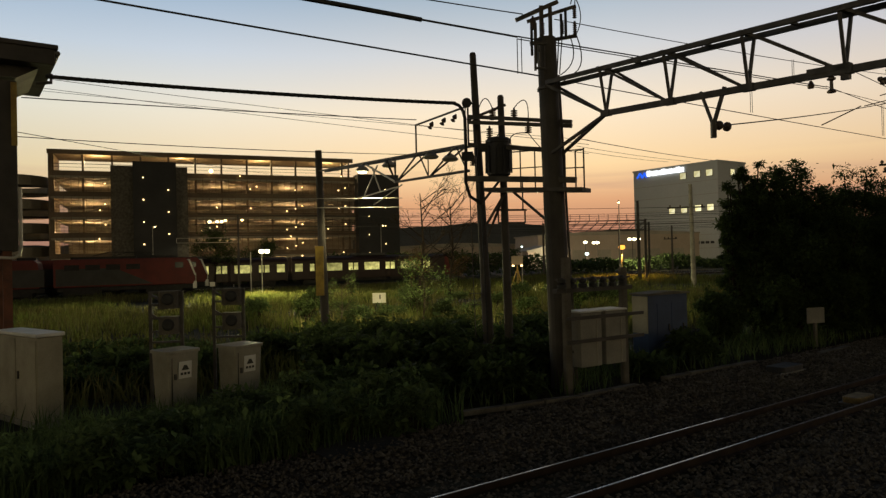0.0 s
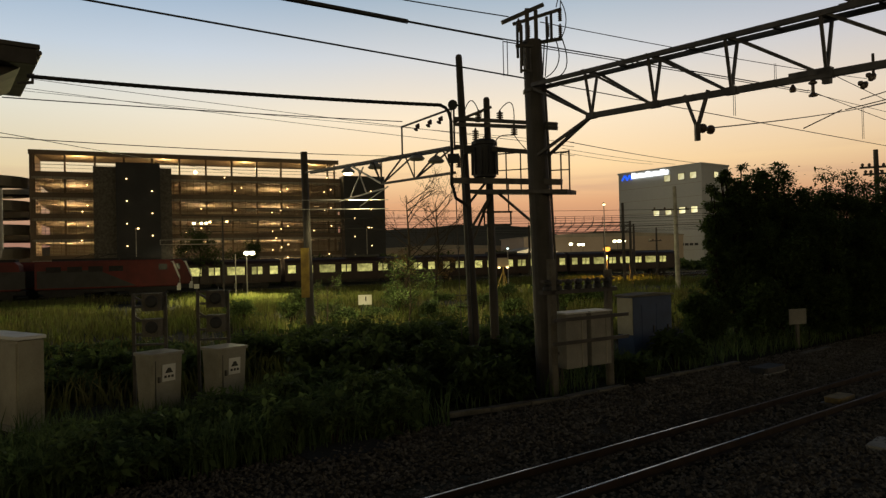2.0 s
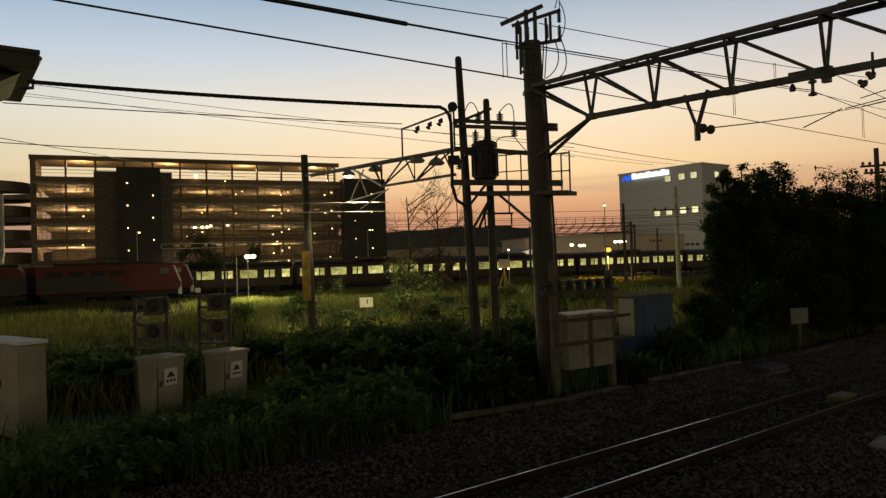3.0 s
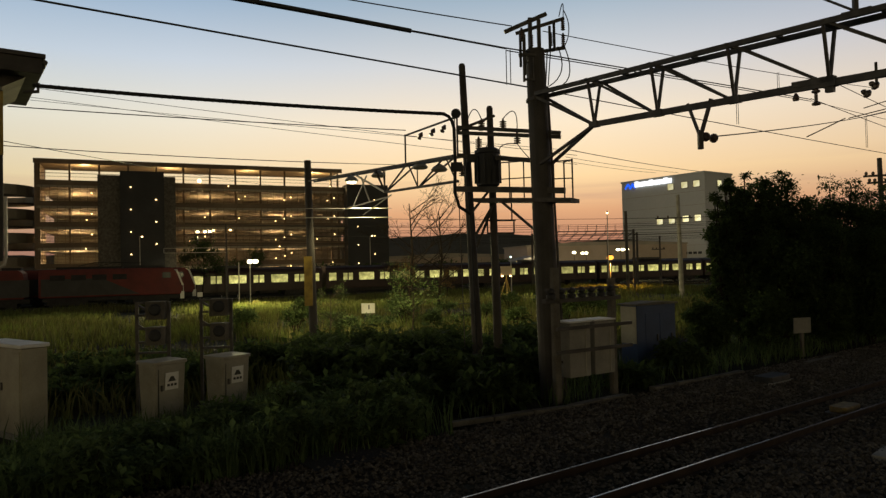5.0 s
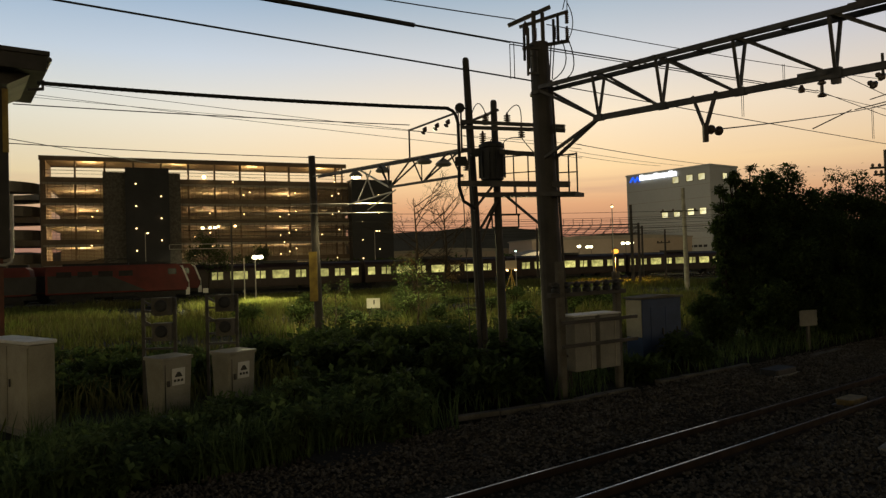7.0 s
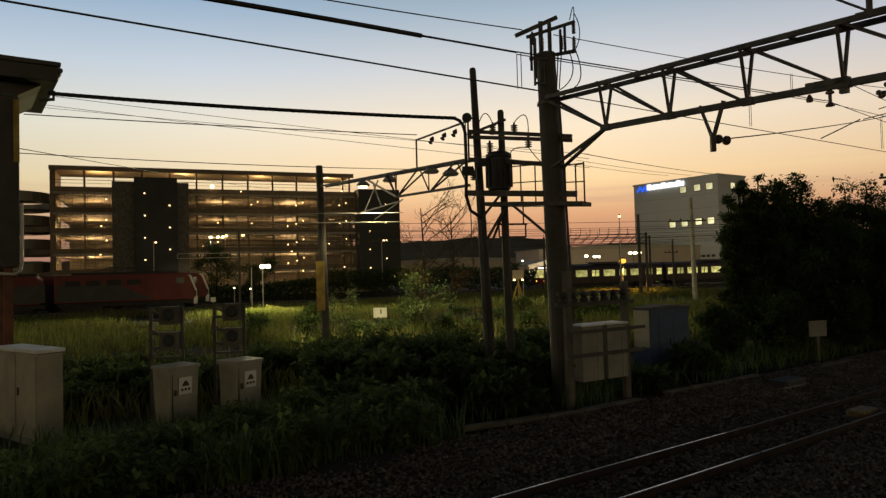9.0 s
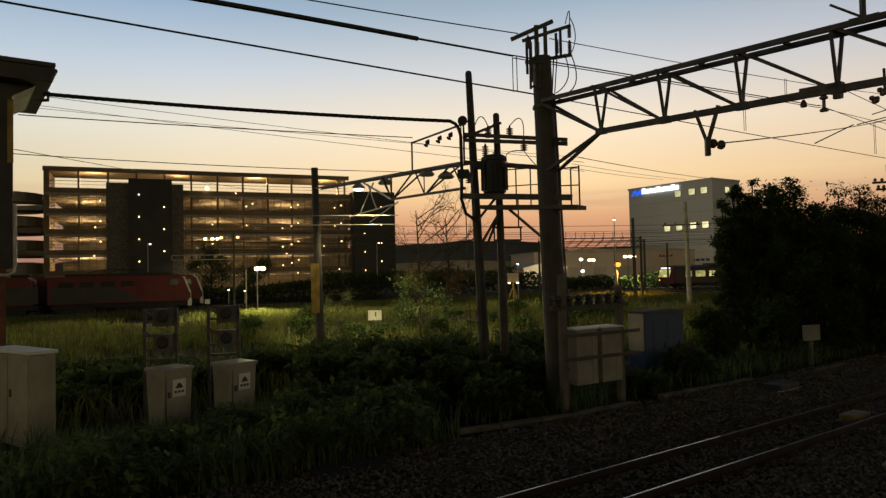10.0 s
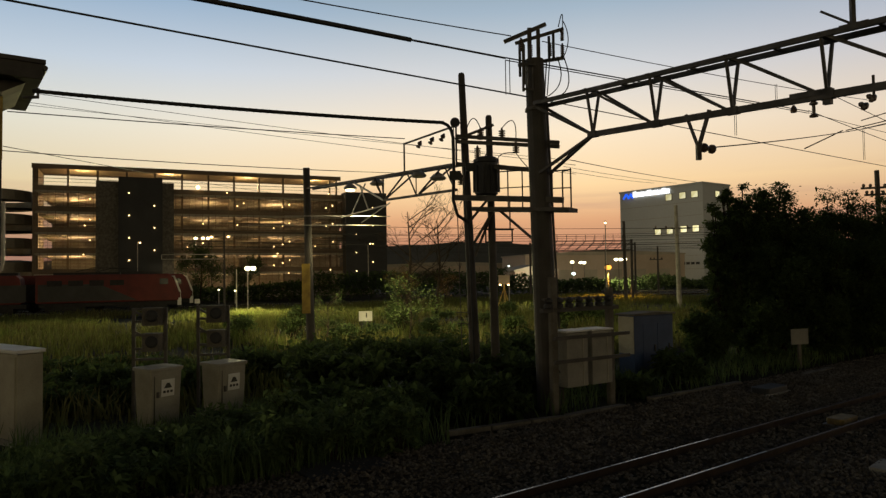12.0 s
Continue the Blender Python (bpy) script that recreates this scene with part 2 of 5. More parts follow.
# ---- building blocks ----
class Build:
    """Gathers solids into one mesh."""

    def __init__(self):
        self.v, self.f = [], []

    def add(self, verts, faces):
        o = len(self.v)
        self.v += [tuple(p) for p in verts]
        self.f += [tuple(i + o for i in f) for f in faces]
        return self

    def box(self, c, s, m=None, taper=1.0, ch=0.0):
        """A box of size s about c; taper scales its foot; ch chamfers the upright edges."""
        x, y, z = (k / 2 for k in s)
        if ch:
            ring = [(-x + ch, -y), (x - ch, -y), (x, -y + ch), (x, y - ch), (x - ch, y), (-x + ch, y), (-x, y - ch), (-x, -y + ch)]
        else:
            ring = [(-x, -y), (x, -y), (x, y), (-x, y)]
        n = len(ring)
        pts = [Vector((a * taper, b * taper, -z)) for a, b in ring] + [Vector((a, b, z)) for a, b in ring]
        if m is not None:
            pts = [m @ p for p in pts]
        pts = [p + Vector(c) for p in pts]
        faces = [tuple(range(n - 1, -1, -1)), tuple(range(n, 2 * n))]
        faces += [(i, (i + 1) % n, n + (i + 1) % n, n + i) for i in range(n)]
        return self.add(pts, faces)

    def rod(self, a, b, r0, r1=None, n=8, cap=True):
        a, b = Vector(a), Vector(b)
        r1 = r0 if r1 is None else r1
        d = (b - a).normalized()
        s = d.orthogonal().normalized()
        t = d.cross(s)
        pts = []
        for p, r in ((a, r0), (b, r1)):
            for i in range(n):
                k = 2 * math.pi * (i + 0.5) / n
                pts.append(p + (s * math.cos(k) + t * math.sin(k)) * r)
        faces = [(i, (i + 1) % n, n + (i + 1) % n, n + i) for i in range(n)]
        if cap:
            faces += [tuple(range(n - 1, -1, -1)), tuple(range(n, 2 * n))]
        return self.add(pts, faces)

    def bar(self, a, b, w, h=None):
        """A square or flat bar from a to b, its height upright."""
        a, b = Vector(a), Vector(b)
        h = h or w
        d = (b - a).normalized()
        s = d.cross(Vector((0, 0, 1)))
        s = s.normalized() if s.length > 1e-3 else Vector((1, 0, 0))
        t = s.cross(d)
        pts = [p + s * x * w / 2 + t * y * h / 2 for p in (a, b) for x, y in ((-1, -1), (1, -1), (1, 1), (-1, 1))]
        return self.add(pts, [(3, 2, 1, 0), (4, 5, 6, 7)] + [(i, (i + 1) % 4, 4 + (i + 1) % 4, 4 + i) for i in range(4)])

    def turned(self, at, profile, n=12, m=None):
        """A turned solid: profile of (radius, height) about the z axis."""
        pts = []
        for r, z in profile:
            for i in range(n):
                k = 2 * math.pi * i / n
                p = Vector((r * math.cos(k), r * math.sin(k), z))
                pts.append((m @ p if m is not None else p) + Vector(at))
        faces = []
        for j in range(len(profile) - 1):
            faces += [(j * n + i, j * n + (i + 1) % n, (j + 1) * n + (i + 1) % n, (j + 1) * n + i) for i in range(n)]
        faces += [tuple(range(n - 1, -1, -1)), tuple(range((len(profile) - 1) * n, len(profile) * n))]
        return self.add(pts, faces)

    def extrude(self, outline, depth, m):
        """An outline in x, z pulled along y, then placed by m."""
        n = len(outline)
        pts = [m @ Vector((x, -depth / 2, z)) for x, z in outline] + [m @ Vector((x, depth / 2, z)) for x, z in outline]
        return self.add(pts, [tuple(range(n)), tuple(range(2 * n - 1, n - 1, -1))] + [(i, n + i, n + (i + 1) % n, (i + 1) % n) for i in range(n)])

    def line(self, pts, r, n=6):
        """A round wire or pipe swept through points."""
        pts = [Vector(p) for p in pts]
        o, s = len(self.v), (pts[1] - pts[0]).orthogonal().normalized()
        for i, p in enumerate(pts):
            d = (pts[min(i + 1, len(pts) - 1)] - pts[max(i - 1, 0)]).normalized()
            s = (s - d * s.dot(d)).normalized()
            t = d.cross(s)
            self.v += [tuple(p + (s * math.cos(2 * math.pi * k / n) + t * math.sin(2 * math.pi * k / n)) * r) for k in range(n)]
        for i in range(len(pts) - 1):
            self.f += [(o + i * n + k, o + i * n + (k + 1) % n, o + (i + 1) * n + (k + 1) % n, o + (i + 1) * n + k) for k in range(n)]
        self.f += [tuple(o + k for k in range(n - 1, -1, -1)), tuple(o + (len(pts) - 1) * n + k for k in range(n))]
        return self

    def mesh(self, name, material):
        d = bpy.data.meshes.new(name)
        d.from_pydata(self.v, [], self.f)
        d.materials.append(M[material])
        d.update()
        return d


def part(name, b, material, parent=None, label="", bevel=0.0, smooth=False):
    """Links a Build (or a mesh that stands already) as one object under a thing."""
    d = b.mesh(name, material) if isinstance(b, Build) else b
    ob = new(name, d)
    if smooth:
        d.shade_smooth()
    if bevel:
        mod = ob.modifiers.new("bevel", "BEVEL")
        mod.width, mod.segments, mod.limit_method = bevel, 2, "ANGLE"
    if parent is not None:
        ob.parent = parent
    return tagged(ob, label)


def thing(name, label, category, group="", kind="", m=None):
    e = new(name)
    e.empty_display_size = 0.2
    if m is not None:
        e.matrix_basis = m
    return tagged(e, label, category, group, kind)


def cloud(name, verts, faces, material, parent=None):
    d = bpy.data.meshes.new(name)
    d.from_pydata(verts.tolist(), [], faces.tolist())
    d.materials.append(M[material])
    return part(name, d, material, parent)


RNG = np.random.default_rng(7)
TRACK = math.radians(36.5)
U = np.array([math.cos(TRACK), math.sin(TRACK)])
V = np.array([-U[1], U[0]])


def tr(u, v, z=0.0):
    """A place by its way along the near track, its distance across it and its height."""
    p = U * u + V * v
    return Vector((p[0], p[1], z))


TURN = Matrix.Rotation(TRACK, 4, "Z")


def leaves(centres, size, droop=0.3, long=1.8):
    """Small bent leaf blades, two triangles each, about the given centres."""
    n = len(centres)
    a = RNG.uniform(0, 2 * np.pi, n)
    e = RNG.normal(0.1, 0.6, n)
    s = size * RNG.uniform(0.6, 1.4, n)
    d = np.stack([np.cos(a) * np.cos(e), np.sin(a) * np.cos(e), np.sin(e)], 1)
    side = np.stack([-np.sin(a), np.cos(a), RNG.normal(0, 0.5, n)], 1)
    side /= np.linalg.norm(side, axis=1)[:, None]
    tip = centres + d * (s * long)[:, None] - np.array([0, 0, 1.0]) * (s * droop)[:, None]
    mid = centres + d * (s * long * 0.45)[:, None]
    v = np.stack([centres, mid + side * (s * 0.45)[:, None], tip, mid - side * (s * 0.45)[:, None]], 1).reshape(-1, 3)
    f = np.arange(4 * n).reshape(-1, 4)
    return v, f


def blades(roots, height, width, lean=0.35):
    """Grass and reed blades: a bent strip of a quad and a tip each."""
    n = len(roots)
    a = RNG.uniform(0, 2 * np.pi, n)
    h = height * RNG.uniform(0.5, 1.25, n)
    ln = np.abs(RNG.normal(0, lean, n)) * h
    b = RNG.uniform(0, 2 * np.pi, n)
    side = np.stack([np.cos(a), np.sin(a), np.zeros(n)], 1) * (width * RNG.uniform(0.6, 1.4, n))[:, None]
    off = np.stack([np.cos(b) * ln, np.sin(b) * ln, np.zeros(n)], 1)
    up = np.stack([np.zeros(n), np.zeros(n), h], 1)
    v = np.stack([roots - side / 2, roots + side / 2, roots + up * 0.6 + off * 0.35 + side * 0.4, roots + up * 0.6 + off * 0.35 - side * 0.4, roots + up + off], 1).reshape(-1, 3)
    i = np.arange(n)[:, None] * 5
    f4 = np.hstack([i, i + 1, i + 2, i + 3])
    f3 = np.hstack([i + 3, i + 2, i + 4])
    return v, [tuple(x) for x in f4.tolist()] + [tuple(x) for x in f3.tolist()]


# ---- ground, tracks, distance ----
def ground():
    xs = np.concatenate([np.linspace(-2500, -120, 9), np.linspace(-100, 120, 45), np.linspace(150, 2500, 9)])
    ys = np.concatenate([[-2500, -800, -200, -60], np.linspace(-20, 140, 50), [170, 250, 400, 800, 2500]])
    b = Build()
    for y in ys:
        for x in xs:
            h = 0.1 * noise.noise((x * 0.15, y * 0.15, 0)) if 5 < y < 130 and abs(x) < 100 else 0.0
            b.v.append((x, y, -0.12 + h))
    w = len(xs)
    for j in range(len(ys) - 1):
        for i in range(w - 1):
            b.f.append((j * w + i, j * w + i + 1, (j + 1) * w + i + 1, (j + 1) * w + i))
    tagged(part("ground", b, "soil"), "dark weedy soil of the railway yard", "ground", kind="structure")


RAIL = [(-0.065, 0.0), (0.065, 0.0), (0.065, 0.012), (0.012, 0.028), (0.012, 0.11), (0.033, 0.12), (0.033, 0.146), (-0.033, 0.146), (-0.033, 0.12), (-0.012, 0.11), (-0.012, 0.028), (-0.065, 0.012)]


def rail_track(name, label, origin, angle, length, z=0.0, sleepers=0, step=0.62, worn=0.0):
    t = thing(name, label, "railway track", kind="structure", m=pose(*origin, 0, 0, math.degrees(angle)))
    q = Matrix.Rotation(math.pi / 2, 4, "Z")
    for s in (-0.566, 0.566):
        m = pose(0, s, z - 0.146) @ q
        rail = part("rail", Build().extrude(RAIL, length, m), "rail", t, "rusty steel rail with a worn bright head")
        if not worn:
            part("rail_head", Build().box((0, s, z + 0.001), (length, 0.023, 0.006)), "railhead", rail, "polished steel running surface")
        else:
            # the gleam dies away along the rail: its fading is put into three surfaces
            a = -length / 2
            for b, surface, look_of in ((worn, "railhead", "polished steel running surface"), (worn + 4.5, "railfade", "running surface dulled for the fading gleam"), (length / 2, "rail", "running surface darkened where the gleam ends")):
                part("rail_head", Build().box(((a + b) / 2, s, z + 0.001), (b - a, 0.023, 0.006)), surface, rail, look_of)
                a = b
    if sleepers:
        d = Build().box((0, 0, 0), (0.2, 2.0, 0.15), ch=0.015).mesh("sleeper", "sleeper")
        for i in range(sleepers):
            o = part("sleeper", d, "sleeper", t)
            o.location = ((i - sleepers / 2) * step, 0, z - 0.222)
    return t


def ballast_bed():
    """The stone bed under the near track, with sloped shoulders."""
    b = Build()
    prof = [(2.0, -0.14), (3.4, -0.10), (5.2, -0.10), (5.7, -0.16), (8.2, -0.15), (8.7, -0.10), (9.9, -0.07), (10.6, -0.10)]
    us = np.linspace(-14, 70, 170)
    for u in us:
        for v, z in prof:
            k = 0.03 * noise.noise((u * 0.7, v * 0.9, 3)) + 0.015 * noise.noise((u * 3, v * 3, 1))
            b.v.append(tuple(tr(u, v, z + 0.04 + k)))
    w = len(prof)
    for j in range(len(us) - 1):
        for i in range(w - 1):
            b.f.append((j * w + i, (j + 1) * w + i, (j + 1) * w + i + 1, j * w + i + 1))
    bed = tagged(part("track_bed", b, "ballast"), "dark crushed-stone ballast beside the rails", "ballast", kind="structure")
    n = 56000
    u, v = RNG.uniform(-2, 30, n), RNG.uniform(3.6, 10.8, n)
    keep = ~((abs(v - 6.39) < 0.1) | (abs(v - 7.52) < 0.1))
    u, v = u[keep], v[keep]
    n = len(u)
    p = U[None] * u[:, None] + V[None] * v[:, None]
    s = RNG.uniform(0.022, 0.05, n)
    c = np.column_stack([p, np.interp(v, [2.0, 3.4, 5.2, 5.7, 8.2, 8.7, 9.9, 10.6], [-0.10, -0.06, -0.06, -0.12, -0.11, -0.06, -0.03, -0.06]) + 0.02 + s * 0.5])
    dirs = np.array([(1, 0, 0), (0, 1, 0), (-1, 0, 0), (0, -1, 0), (0, 0, 0.7), (0, 0, -0.7)], float)
    vv = c[:, None] + dirs[None] * s[:, None, None] * RNG.uniform(0.6, 1.3, (n, 6, 1))
    tri = np.array([(0, 1, 4), (1, 2, 4), (2, 3, 4), (3, 0, 4), (1, 0, 5), (2, 1, 5), (3, 2, 5), (0, 3, 5)])
    ff = (tri[None] + (np.arange(n) * 6)[:, None, None]).reshape(-1, 3)
    tagged(cloud("gravel", vv.reshape(-1, 3), ff, "stone"), "loose brown-grey track stones", "gravel", kind="stuff")


def cable_trough():
    """A low line of concrete trough lids at the edge of the ballast; each lid can be lifted."""
    t = thing("cable_trough", "low concrete cable trough along the ballast edge, partly overgrown", "cable trough", kind="structure")
    d = Build().box((0, 0, 0), (0.98, 0.2, 0.1), ch=0.02).mesh("lid", "oldconcrete")
    for u, v, k, dv in ((8.9, 11.18, 3, -0.17), (11.9, 10.78, 2, -0.01), (15.0, 10.86, 4, -0.03), (21.8, 10.3, 2, 0.03)):
        for i in range(k):
            o = part("lid", d, "concrete", t)
            o.matrix_basis = Matrix.Translation(tr(u + i, v + dv * i, -0.015)) @ TURN @ pose(0, 0, 0, RNG.uniform(-3, 3), RNG.uniform(-1.5, 1.5), math.degrees(dv) + RNG.uniform(-2, 2))


def hills():
    b = Build()
    xs = np.linspace(-700, 900, 120)
    for x in xs:
        h = 26 + 9 * noise.noise((x * 0.006, 0, 0)) + 3 * noise.noise((x * 0.03, 5, 0)) + 10 * math.exp(-((x + 40) / 120) ** 2)
        h *= 1 if x < 90 else max(0.45, 1 - (x - 90) / 160)
        b.v += [(x, 700, -1), (x, 720, h), (x, 900, h * 0.8), (x, 960, -1)]
    for i in range(len(xs) - 1):
        for k in range(3):
            b.f.append((4 * i + k, 4 * i + 4 + k, 4 * i + 5 + k, 4 * i + 1 + k))
    tagged(part("hill_range", b, "hill"), "low wooded hills dark against the afterglow", "hills", kind="structure")


ground()
ballast_bed()
near = rail_track("near_track", "single railway line with bright worn rails on dark ballast", tr(20, 6.95, 0), TRACK, 84, 0.03, 60, worn=-8.2)
FAR = math.radians(24)
F = np.array([math.cos(FAR), math.sin(FAR)])
rail_track("main_line", "main railway line beyond the meadow", (-22, 80, 0), FAR, 420, -0.07)
rail_track("siding", "siding beneath the red locomotive", (-30, 65.5, 0), FAR, 160, 0.05)
cable_trough()
hills()


# ---- multi-storey car park ----
def car_park():
    """Open decks behind a fine screen, a dark stair core, roof canopy, spiral ramp at one end."""
    o = Vector((-58.2, 97.5, 0.81))
    t = thing("car_park", "multi-storey car park with open lit decks and dark stair cores", "car park", m=Matrix.Translation(o) @ Matrix.Rotation(FAR, 4, "Z") @ Matrix.Scale(0.75, 4))
    L, W, H = 68.0, 30.0, 25.0
    n, st, z0 = 6, 4.05, -0.05
    for k in range(n):
        z = z0 + k * st
        part("deck", Build().box((L / 2, W / 2, z), (L, W, 0.45)), "deck", t, "concrete parking deck")
        part("parapet", Build().box((L / 2, 0.1, z + 0.72), (L, 0.14, 0.98)), "mesh", t, "perforated brown parapet screen")
        if k < n - 1:
            for h in (1.42, 1.7, 1.98, 2.26, 2.54, 2.82, 3.1, 3.38):
                part("screen_slat", Build().box((L / 2, -0.12, z + h), (L, 0.07, 0.12)), "mesh", t)
    part("roof_rail", Build().box((30, 0.1, 22.75), (59.4, 0.08, 0.1)).box((30, 0.1, 22.1), (59.4, 0.06, 0.06)), "mesh", t, "guard rail of the top deck")
    for x in [0.45 + 5.2 * i for i in range(12)] + [59.2]:
        part("column", Build().box((x, 0.5, H / 2), (0.36, 0.5, H)), "mesh", t)
        part("column", Build().box((x, W - 0.6, 10.5), (0.6, 0.6, 21)), "deck", t)
    part("roof_canopy", Build().box((29.8, 6, H + 0.1), (60.4, 13, 0.35)).box((29.8, -0.4, H), (60.4, 0.3, 0.9)), "mesh", t, "steel roof canopy lit from beneath")
    part("plinth", Build().box((L / 2, W / 2, -0.7), (L, W, 1.8)), "deck", t)
    part("rear_screen", Build().box((L / 2, W - 0.1, 10.2), (L, 0.25, 20.4)), "deck", t, "lit rear wall of the decks")
    part("end_wall", Build().box((0.0, 6, H / 2), (0.6, 12, H)), "mesh", t)
    core = part("stair_core", Build().box((18.6, -1.0, 11.6), (8.0, 3.6, 23.2)), "tower", t, "dark clad stair core with small lamps")
    for s, w in ((12.6, 4.0), (23.7, 2.2)):
        part("core_wing", Build().box((s, -0.6, 11.2), (w, 2.2, 22.4)), "oldconcrete", t, "grey panelled wall")
    core2 = part("stair_core", Build().box((65.3, -0.8, 10.9), (9.6, 4, 21.8)), "tower", t, "dark clad stair core")
    bulb = Build().turned((0, 0, 0), [(0.04, -0.12), (0.11, -0.08), (0.12, 0.04), (0.04, 0.1)], 8).mesh("stair_lamp", "bulb")
    for k in range(4):
        for dx, dz in ((-2.1, 0.0), (2.5, -2.4)):
            o2 = part("stair_lamp", bulb, "bulb", core)
            o2.location = (18.6 + dx, -3.0, 20.0 - k * 4.42 + dz)
    for k in range(4):
        for x, z in ((62.8, 12.3), (66.7, 18.4)):
            if z - 4.1 * k > 3:
                o2 = part("stair_lamp", bulb, "bulb", core2)
                o2.location = (x, -3.0, z - 4.1 * k)
    # ceiling lamps near the front of each deck, in threes along the sloping bays
    for k in range(4):
        z = 18.2 - 4.05 * k
        for x, dz, first, last in ((9.5, 0.7, 0, 2), (45.0, -0.5, 1, 3), (46.9, 0.0, 0, 3), (48.4, 0.63, 0, 3), (56.6, 0.1, 0, 1), (58.1, 0.65, 0, 2), (37.4, 0.05, 0, 1), (38.7, 0.65, 0, 0), (54.1, -0.4, 2, 2), (8.6, -0.5, 1, 1), (8.4, -2.1, 2, 2), (45.8, -2.0, 2, 2), (57.5, -1.6, 3, 3), (48.2, -2.2, 3, 3), (30.5, 0.2, 1, 2), (27.5, -0.6, 2, 3)):
            if first <= k <= last:
                o2 = part("deck_lamp", bulb, "bulb", t)
                o2.location = (x, -0.45, z + dz)
    for x, z in ((35.3, 21.0), (57.3, 21.5)):
        o2 = part("deck_lamp", bulb, "bulb", t)
        o2.location = (x, -0.4, z)
    part("roof_lamp", Build().turned((29.5, -0.5, 21.9), [(0.1, -0.4), (0.36, -0.25), (0.42, 0.05), (0.3, 0.3), (0.1, 0.4)], 10), "bulb", t, "large warm lamp on the top deck")
    for k in range(4):
        z = z0 + k * st
        for x in RNG.uniform(26, 59, 8).tolist() + RNG.uniform(1.5, 8.5, 3).tolist():
            part("ceiling_tube", Build().box((x, RNG.uniform(2, 12), z + st - 0.32), (RNG.uniform(0.8, 2.0), 0.12, 0.08)), "tube", t)
    scr = Build()
    for x in list(np.arange(1.0, 10.4, 1.3)) + list(np.arange(25.2, 60.6, 1.3)):
        scr.box((x, -0.22, 10.4), (0.07, 0.05, 20.6))
    tagged(part("screen_mesh", scr, "mesh", t, "fine brown screen before the decks"), kind="stuff")
    for k in range(4):
        z = 3.3 + k * 4.75
        b = Build()
        n2, ring = 28, ((11, 0), (11, 2.0), (10.6, 2.0), (10.6, 0.4), (5, 0.4), (5, 0))
        for i in range(n2 + 1):
            a = math.pi * 2 * i / n2
            b.v += [(-12.5 + math.cos(a) * r, 12 + math.sin(a) * r, z + dz + a * 0.25) for r, dz in ring]
        b.f += [(6 * i + k, 6 * i + 6 + k, 6 * i + 6 + (k + 1) % 6, 6 * i + (k + 1) % 6) for i in range(n2) for k in range(6)]
        part("ramp_turn", b, "deck", t, "curved concrete ramp parapet")
    part("ramp_shaft", Build().turned((-12.5, 12, 0), [(4.6, 0), (4.6, 24)], 16), "deck", t)
    m = t.matrix_basis
    for k in range(n - 1):
        for x, w in ((6, 1250), (32, 900), (48, 1100)):
            lamp("deck_light", m @ Vector((x, 13, z0 + k * st + 2.0)), w, (1.0, 0.64, 0.29), 0.4)
    for x in (8, 24, 40, 55):
        lamp("canopy_light", m @ Vector((x, 4, H - 1.6)), 1300, (1.0, 0.72, 0.33), 0.3)
    return t


def white_block():
    """Tall pale warehouse with an illuminated sign bar and a few lit windows."""
    c = Vector((69.5, 180, 0))
    t = thing("office_block", "tall pale metal-clad warehouse with a lit sign and few windows", "building", m=Matrix.Translation(c) @ Matrix.Rotation(math.radians(36), 4, "Z"))
    H = 26.2
    Wl, Wr = 27.4, 12.8
    part("wall", Build().box((Wr / 2, Wl / 2, H / 2), (Wr, Wl, H)), "facade", t, "pale corrugated cladding")
    part("roof_edge", Build().box((Wr / 2, Wl / 2, H + 0.15), (Wr + 0.4, Wl + 0.4, 0.5)), "facade", t)
    for k in range(6):
        part("cladding_joint", Build().box((-0.02, Wl / 2, 3.5 + k * 3.6), (0.08, Wl, 0.08)), "deck", t)
    pane = Build().box((0, 0, 0), (0.12, 1.9, 1.6)).mesh("pane", "officelight")
    frame_d = Build().box((0, 0, 0.9), (0.2, 2.2, 0.15)).box((0, 0, -0.9), (0.2, 2.2, 0.15)).box((0, 1.02, 0), (0.2, 0.15, 1.8)).box((0, -1.02, 0), (0.2, 0.15, 1.8)).mesh("window", "deck")
    for y, z in ((10.5, 23.4), (6.1, 23.5), (2.4, 23.5), (14.3, 14.1), (10.4, 14.1), (6.0, 14.3), (2.3, 14.3)):
        w = part("window", frame_d, "deck", t)
        w.location = (-0.03, y, z)
        part("pane", pane, "officelight", w)
    for z in (23.6, 14.4):
        w = part("window", frame_d, "deck", t)
        w.matrix_basis = pose(6.7, -0.03, z, 0, 0, 90)
        part("pane", pane, "officelight", w)
    for y in (2.0, 3.5, 4.95, 6.4, 8.6, 10.05, 11.6):
        part("vent", Build().box((-0.05, y, 5.0), (0.12, 1.05, 0.65)), "tower", t)
    for i in range(10):
        h = (1.55, 1.25, 1.3, 1.2)[i % 4]
        part("sign_piece", Build().box((-0.3, 21.8 - i * 1.24, 24.55 + h / 2), (0.3, 1.12, h)), "sign", t, "white illuminated sign piece")
    for y, dy in ((25.4, 0.5), (24.4, -0.35), (23.6, 0.5), (22.9, -0.4)):
        part("sign_mark", Build().bar((-0.3, y + dy, 24.3), (-0.3, y - dy, 25.7), 0.3, 0.42), "signblue", t, "blue illuminated sign stroke")



car_park()
white_block()


